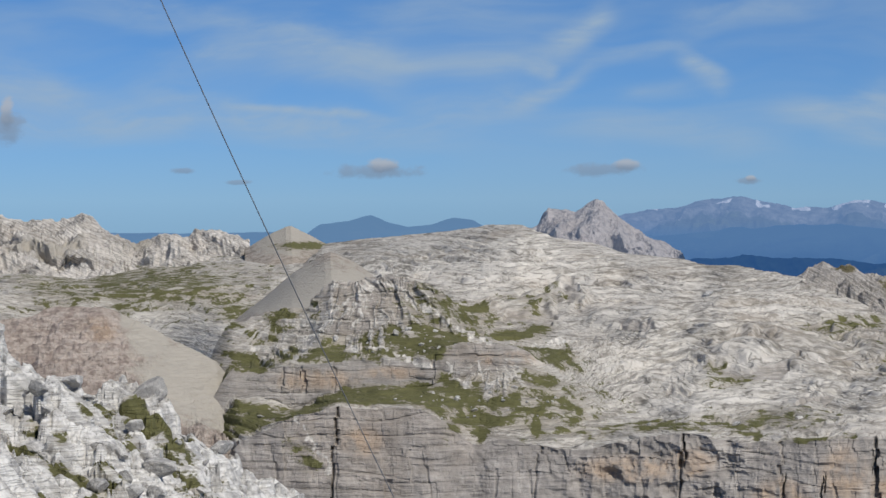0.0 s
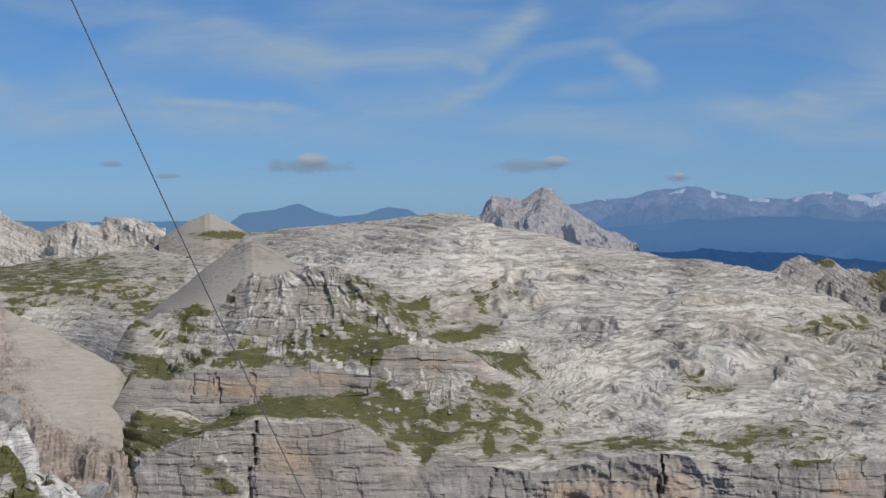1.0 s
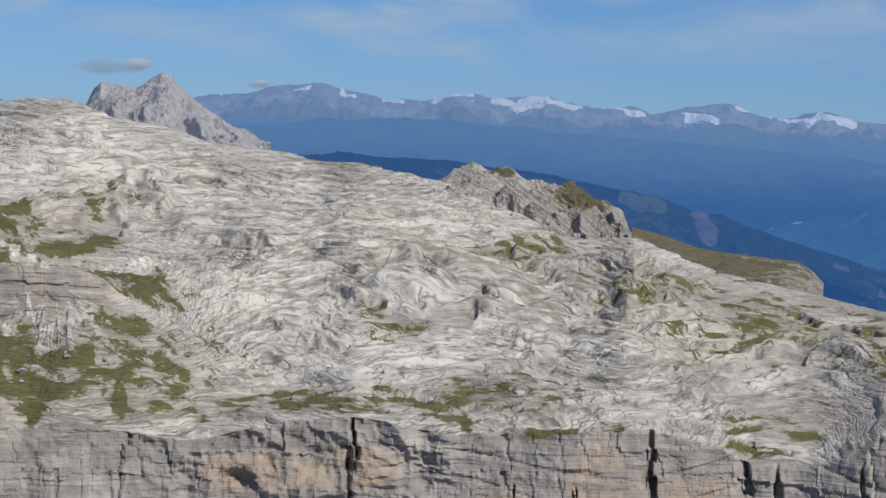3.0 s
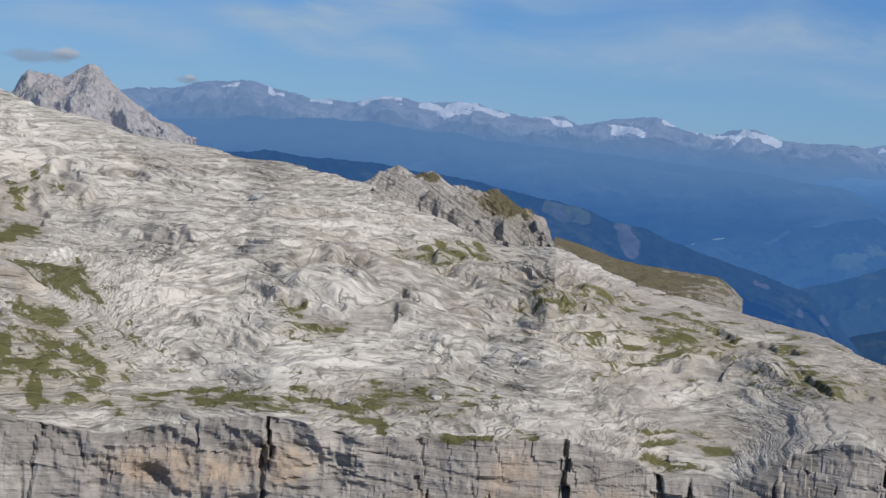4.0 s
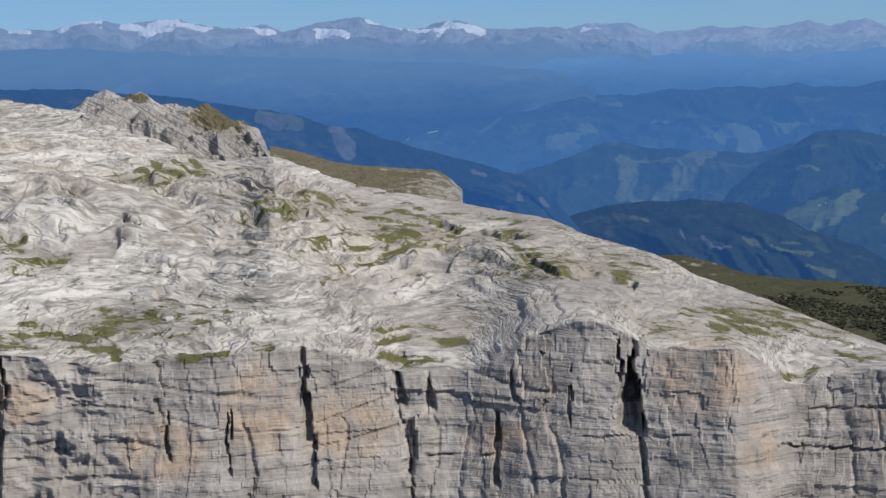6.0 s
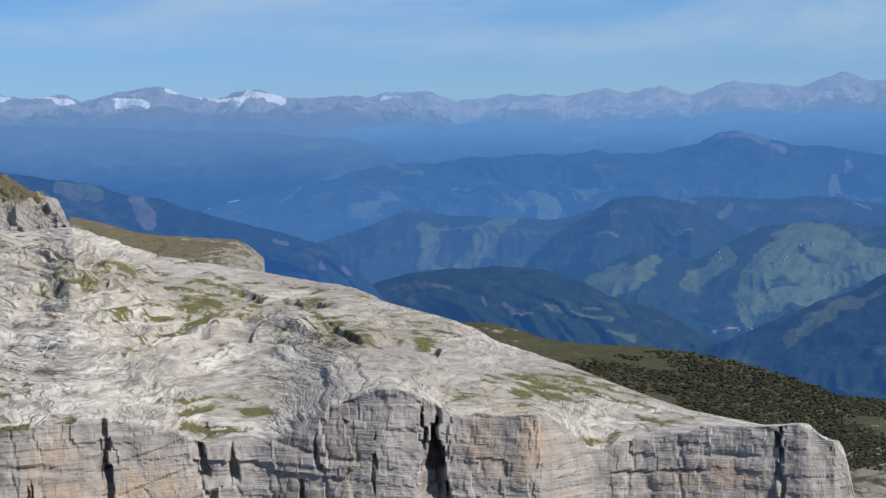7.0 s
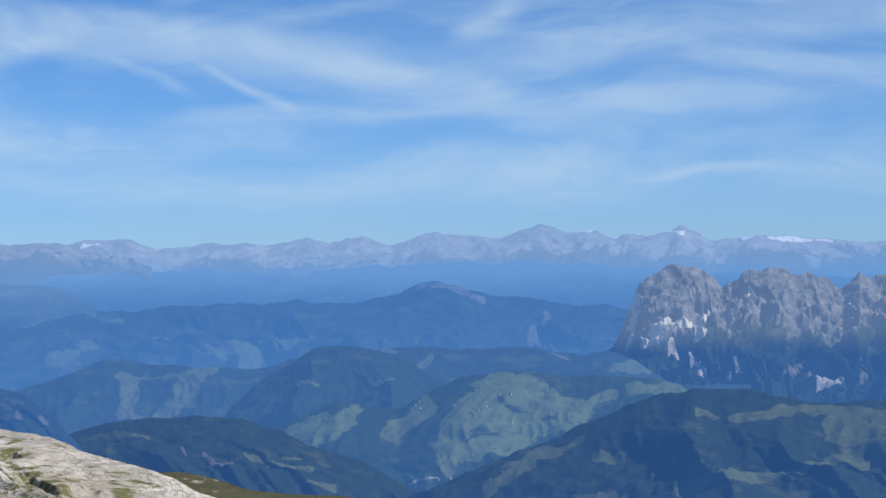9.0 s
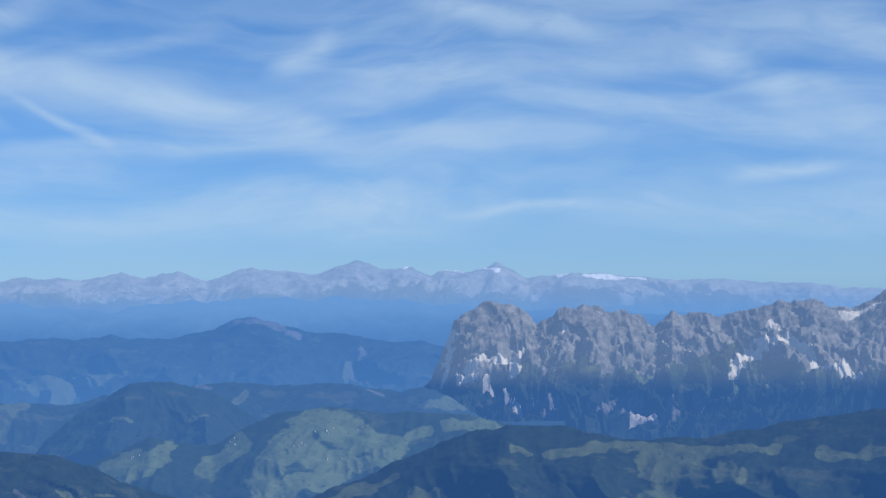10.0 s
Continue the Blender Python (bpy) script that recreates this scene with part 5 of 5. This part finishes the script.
# four fifths of the floor's colour is painted haze emission
disc("ground_valley", "dark forested valley floor in blue haze", 4950, -300, hazy("valley_floor", FOREST, 0.8, HAZE_DEEP))

# ---- summit slope by the start of the way ----
FORE = [(-15.0, -2.4), (-10.56, -3.53), (-9.9, -3.93), (-8.97, -4.26), (-7.9, -4.66), (-7.25, -5.05), (-6.46, -5.38), (-5.67, -5.78), (-5.0, -6.18), (-4.35, -6.57), (-3.69, -7.0), (-2.6, -8.0), (4.0, -12.0)]


def build_fore():
    a = np.linspace(-16.0, 4.0, 420)
    crest = along(FORE, a, 0.05)
    rows = 240
    f = np.linspace(0, 1, rows)[:, None]
    r = 66 + 34 * f + 0 * a
    z = 100 * tan(crest) + (r - 100) * (0.10 + 0.10 * step(0.2, 0.0, f))
    x, y = r * np.sin(np.radians(a)), r * np.cos(np.radians(a))
    lump = 0.9 * fbm(x / 5, y / 5, octaves=3, seed=91)
    z = z + 0.6 * lump + 0.25 * ridged(x / 1.6, y / 1.6, octaves=3, seed=93) * 0.6 + 0.12 * fbm(x / 0.4, y / 0.4, octaves=2, seed=94)
    bx, by = x + 0.5 * fbm(x / 1.5, y / 1.5, octaves=3, seed=96), y + 0.5 * fbm(x / 1.5, y / 1.5, octaves=3, seed=97)
    for wide, much, deep in ((3.0, 0.60, 0.35), (1.3, 0.30, 0.22), (0.55, 0.10, 0.06)):
        high, joint = shards(bx / wide, by / (1.5 * wide), int(180 + 10 * wide))
        z = z + much * high - deep * step(0.16, 0.02, joint)
    x = np.concatenate([x, x[-1:], x[-1:]])
    y = np.concatenate([y, y[-1:] + 3, y[-1:] + 7])
    z = np.concatenate([z, z[-1:] - 6, z[-1:] - 20])
    ex, ey, ez = 0.026 * BACK, -BACK, 0.040 * BACK
    turf = np.clip(fbm(x / 3, y / 3, octaves=3, seed=95) - 0.25, 0, 1) * 1.6
    return tagged(grid_mesh("rock_slope", x + ex, y + ey, z + ez, limestone("summit_rock", (0.70, 0.68, 0.64), (0.43, 0.415, 0.39), bump=1.0, veins=0.0, layers=0.15), (turf, None, None), smooth=False),
                  "pale shattered limestone slope below the summit", "rock slope", kind="structure")


build_fore()


def build_summit():
    """The summit ridge under and behind the start of the way; it falls off ahead."""
    u, w = np.meshgrid(np.linspace(-90, 90, 150), np.linspace(-190, 70, 200))
    ahead = w + BACK
    z = 0.040 * BACK - 1.75 - np.where(ahead > 0, 0.42 * ahead, -0.12 * ahead) - 0.004 * u * u
    z = z + 0.5 * fbm(u / 5, w / 5, octaves=4, seed=121) * np.clip(np.hypot(u, ahead) / 12, 0.1, 1.0) - 0.12
    return tagged(grid_mesh("summit_ground", u + 0.026 * BACK, w, z, bpy.data.materials["summit_rock"], (np.clip(fbm(u / 6, w / 6, octaves=3, seed=123), 0, 1) * 0.5, None, None)),
                  "pale stony summit ground falling away towards the cliffs", "summit", kind="structure")


build_summit()


# ---- the cable ----
def build_cable():
    ex, ey, ez = 0.026 * BACK, -BACK, 0.040 * BACK

    def at(az, el, r):
        return Vector((ex + r * math.sin(radians(az)), ey + r * math.cos(radians(az)), ez + r * math.tan(radians(el))))

    a, b = at(-6.75, 4.62, 128), at(-1.45, -6.9, 143)
    cu = bpy.data.curves.new("cable", "CURVE")
    cu.dimensions, cu.bevel_depth, cu.bevel_resolution = "3D", 0.030, 2
    sp = cu.splines.new("POLY")
    pts = [a + (b - a) * t + Vector((0, 0, -1.2 * 4 * t * (1 - t) * 0.2)) for t in np.linspace(-0.5, 1.15, 40)]
    sp.points.add(len(pts) - 1)
    for p, q in zip(sp.points, pts):
        p.co = (*q, 1)
    m, n = material("steel_cable")
    finish(n, n.mix(n.noise(place(n), 9.0), (0.13, 0.135, 0.145), (0.20, 0.205, 0.215)), 0.55)
    cu.materials.append(m)
    tagged(new("steel_cable", cu), "taut dark steel cable running down towards the valley", "cable")


build_cable()


# ---- loose rocks ----
def part(name, verts, faces, mat, parent=None, smooth=False):
    me = bpy.data.meshes.new(name)
    me.from_pydata([tuple(map(float, v)) for v in verts], [], [tuple(map(int, f)) for f in faces])
    me.polygons.foreach_set("use_smooth", [smooth] * len(me.polygons))
    me.materials.append(mat)
    ob = new(name, me)
    ob.parent = parent
    return ob


def ico(level):
    bm = bmesh.new()
    bmesh.ops.create_icosphere(bm, subdivisions=level, radius=1.0)
    v = np.array([q.co[:] for q in bm.verts])
    f = np.array([[q.index for q in t.verts] for t in bm.faces])
    bm.free()
    return v, f


def stone(seed):
    """A broken block: a ball cut by random planes."""
    rng = np.random.RandomState(seed)
    v, f = ico(3)
    for _ in range(13):
        d = rng.normal(size=3)
        d /= np.linalg.norm(d)
        cut = rng.uniform(0.45, 0.8)
        over = np.maximum(v @ d - cut, 0)
        v = v - over[:, None] * d
    v = v * (1 + 0.03 * rng.normal(size=(len(v), 1)))
    return v * np.array([1.0, 0.8, 0.62]), f


def rock_material(name, pale, dark):
    m, n = material(name)
    at = n.add("ShaderNodeTexCoord").outputs["Object"]
    p = place(n)
    rnd = n.add("ShaderNodeObjectInfo").outputs["Random"]
    spots = n.math("ADD", n.noise(at, 2.4, 7.0, 0.7), n.math("MULTIPLY", n.math("SUBTRACT", rnd, 0.5), 0.22))
    finish(n, n.mix(n.ramp(spots, 0.36, 0.66), dark, pale), 0.95, n.noise(p, 3.0, 8.0, 0.7), 0.9, 0.3)
    return m


boulder_rock = rock_material("boulder_rock", (0.68, 0.655, 0.615), (0.40, 0.385, 0.36))


def nearest(name, az, el, eye=(0.0, 0.0, 0.0)):
    """The point of a surface that stands in that direction from a place."""
    x, y, z = SURFACE[name]
    dx, dy, dz = x - eye[0], y - eye[1], z - eye[2]
    a, e = np.degrees(np.arctan2(dx, dy)), np.degrees(np.arctan2(dz, np.hypot(dx, dy)))
    k = np.argmin((a - az) ** 2 + (e - el) ** 2)
    return np.array([x.flat[k], y.flat[k], z.flat[k]])


STONES = [part("boulder", *stone(200 + k), boulder_rock) for k in range(5)]
STONE_USED = [False] * 5


def put_boulder(at, size, rng, label, group):
    k = rng.randint(5)
    if STONE_USED[k]:
        ob = new("boulder", STONES[k].data)
    else:
        ob, STONE_USED[k] = STONES[k], True
    ob.matrix_world = Matrix.LocRotScale(Vector(at) + Vector((0, 0, 0.22 * size)), Euler((rng.uniform(-0.5, 0.5), rng.uniform(-0.5, 0.5), rng.uniform(0, 6.28))), Vector((size, size * rng.uniform(0.75, 1.1), size * rng.uniform(0.7, 1.1))))
    tagged(ob, label, "boulder", group)


def scatter_boulders():
    rng = np.random.RandomState(7)
    x, y, z = SURFACE["rock_slope"]
    rows, cols = x.shape
    for _ in range(300):
        i, j = rng.randint(8, rows - 5), rng.randint(20, 330)
        size = 0.22 + 0.75 * rng.rand() ** 3
        put_boulder((x[i, j], y[i, j], z[i, j]), size, rng, "pale angular limestone boulder on the summit slope", "boulders on the summit slope")
    for az, el, size in ((8.61, -2.33, 0.9), (-2.2, -3.75, 0.3), (-1.3, -3.6, 0.45), (-0.8, -3.45, 0.35), (-2.9, -3.9, 0.35), (0.1, -3.5, 0.3), (-3.4, -3.7, 0.35), (0.9, -6.0, 0.3), (2.6, -6.1, 0.3),
                         (1.6, -6.4, 0.35), (-0.4, -4.0, 0.3), (3.0, -5.6, 0.3), (-5.2, -4.2, 0.3), (-6.2, -6.6, 0.3), (11.0, -6.9, 0.35), (7.9, -6.9, 0.3), (13.2, -6.6, 0.3), (18.9, -7.6, 0.35), (19.7, -7.7, 0.3)):
        put_boulder(nearest("ground", az, el), size, rng, "pale limestone block lying on the karst plateau", "blocks on the plateau")
    # small white blocks strewn over the green ledges
    for _ in range(70):
        az, el = ((rng.uniform(-6.5, 1.5), rng.uniform(-4.3, -3.4)) if rng.rand() < 0.5 else (rng.uniform(-2.0, 4.5), rng.uniform(-6.8, -5.4)))
        put_boulder(nearest("ground", az, el), 0.09 + 0.13 * rng.rand() ** 2, rng, "small white limestone block lying on a grassy ledge", "blocks on the grassy ledges")


scatter_boulders()


# ---- dwarf pines on the shoulder ----
def scatter_pines():
    rng = np.random.RandomState(11)
    v0, f0 = ico(1)
    x, y, z = SURFACE["pine_shoulder"]
    rows, cols = x.shape
    az = np.degrees(np.arctan2(x, y))
    el = np.degrees(np.arctan2(z, np.hypot(x, y)))
    open_ground = fbm(x / 5, y / 9, octaves=3, seed=113)
    verts, faces, base = [], [], 0
    tries = 0
    while len(verts) < 22000 and tries < 120000:
        tries += 1
        i, j = rng.randint(2, rows - 3), rng.randint(2, cols - 2)
        if az[i, j] < 23.6 or open_ground[i, j] > 0.02 + 0.26 * step(28, 32, az[i, j]) or el[i, j] < -8.8:
            continue
        if az[i, j] < 26.5 and rng.rand() > 0.45:
            continue
        s = 0.035 + 0.075 * rng.rand() ** 2
        puff = v0 * (s * np.array([1.5, 1.5, 0.8])) * (1 + 0.20 * rng.normal(size=(len(v0), 1)))
        verts.append(puff + np.array([x[i, j] + rng.uniform(-0.5, 0.5), y[i, j] + rng.uniform(-0.4, 0.4), z[i, j] + 0.15 * s]))
        faces.append(f0 + base)
        base += len(v0)
    m, n = material("pine_needles")
    at = place(n)
    isle = n.add("ShaderNodeNewGeometry").outputs["Random Per Island"]
    tone = n.math("ADD", n.math("MULTIPLY", n.noise(at, 4.0, 5.0, 0.7), 0.7), n.math("MULTIPLY", isle, 0.3))
    finish(n, n.mix(tone, (0.020, 0.023, 0.013), (0.042, 0.043, 0.024)), 0.95, n.noise(at, 7.0, 4.0), 0.5, 0.2)
    tagged(part("dwarf_pines", np.concatenate(verts), np.concatenate(faces), m), "dark green dwarf pine scrub covering the stony shoulder", "pine scrub", kind="stuff")


scatter_pines()


# ---- farms in the valley ----
def build_farms():
    def hazed(name, a, b):
        m, n = material(name)
        # half wall or tile colour, half blue haze painted in as emission
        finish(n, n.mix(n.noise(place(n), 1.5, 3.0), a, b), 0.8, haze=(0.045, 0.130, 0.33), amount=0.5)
        return m
    wall, tiles = hazed("white_render", (0.60, 0.60, 0.58), (0.72, 0.71, 0.68)), hazed("roof_tiles", (0.20, 0.17, 0.16), (0.30, 0.26, 0.24))
    house = tagged(new("farmhouse"), "small white farmhouse with a pitched roof on a meadow", "house", "farmhouses in the valley")
    w, d, h = 1.1, 0.8, 0.9
    box = [(-w, -d, -1.5), (w, -d, -1.5), (w, d, -1.5), (-w, d, -1.5), (-w, -d, h), (w, -d, h), (w, d, h), (-w, d, h), (-w, 0, h + 1.0), (w, 0, h + 1.0)]
    part("wall", box, [(0, 1, 5, 4), (2, 3, 7, 6), (1, 2, 6, 9, 5), (3, 0, 4, 8, 7), (3, 2, 1, 0)], wall, house)
    e = 0.25
    roof = [(-w - e, -d - e, h - 0.2), (w + e, -d - e, h - 0.2), (w + e, 0, h + 1.05), (-w - e, 0, h + 1.05), (-w - e, d + e, h - 0.2), (w + e, d + e, h - 0.2)]
    roof = roof + [(x, y, z + 0.15) for x, y, z in roof]
    part("roof", roof, [(0, 1, 2, 3), (3, 2, 5, 4), (6, 9, 8, 7), (9, 10, 11, 8), (0, 6, 7, 1), (4, 5, 11, 10), (0, 3, 9, 6), (3, 4, 10, 9), (1, 7, 8, 2), (2, 8, 11, 5)], tiles, house)
    rng = np.random.RandomState(3)
    first = True
    for az, el, n in ((32.9, -3.65, 4), (32.4, -4.0, 4), (33.7, -3.6, 3), (30.8, -3.85, 3), (28.5, -4.2, 3), (31.4, -5.6, 6), (25.4, -3.1, 2), (33.1, -4.3, 2)):
        for _ in range(n):
            at = nearest("backdrop_farm_hill", az + rng.uniform(-0.25, 0.25), el + rng.uniform(-0.08, 0.08))
            m = Matrix.LocRotScale(Vector(at) + Vector((0, 0, 0.6)), Euler((0, 0, rng.uniform(0, 6.28))), Vector((1, 1, 1)) * rng.uniform(0.55, 0.85))
            if first:
                house.matrix_world, first = m, False
            else:
                copy_thing(house, m)


build_farms()
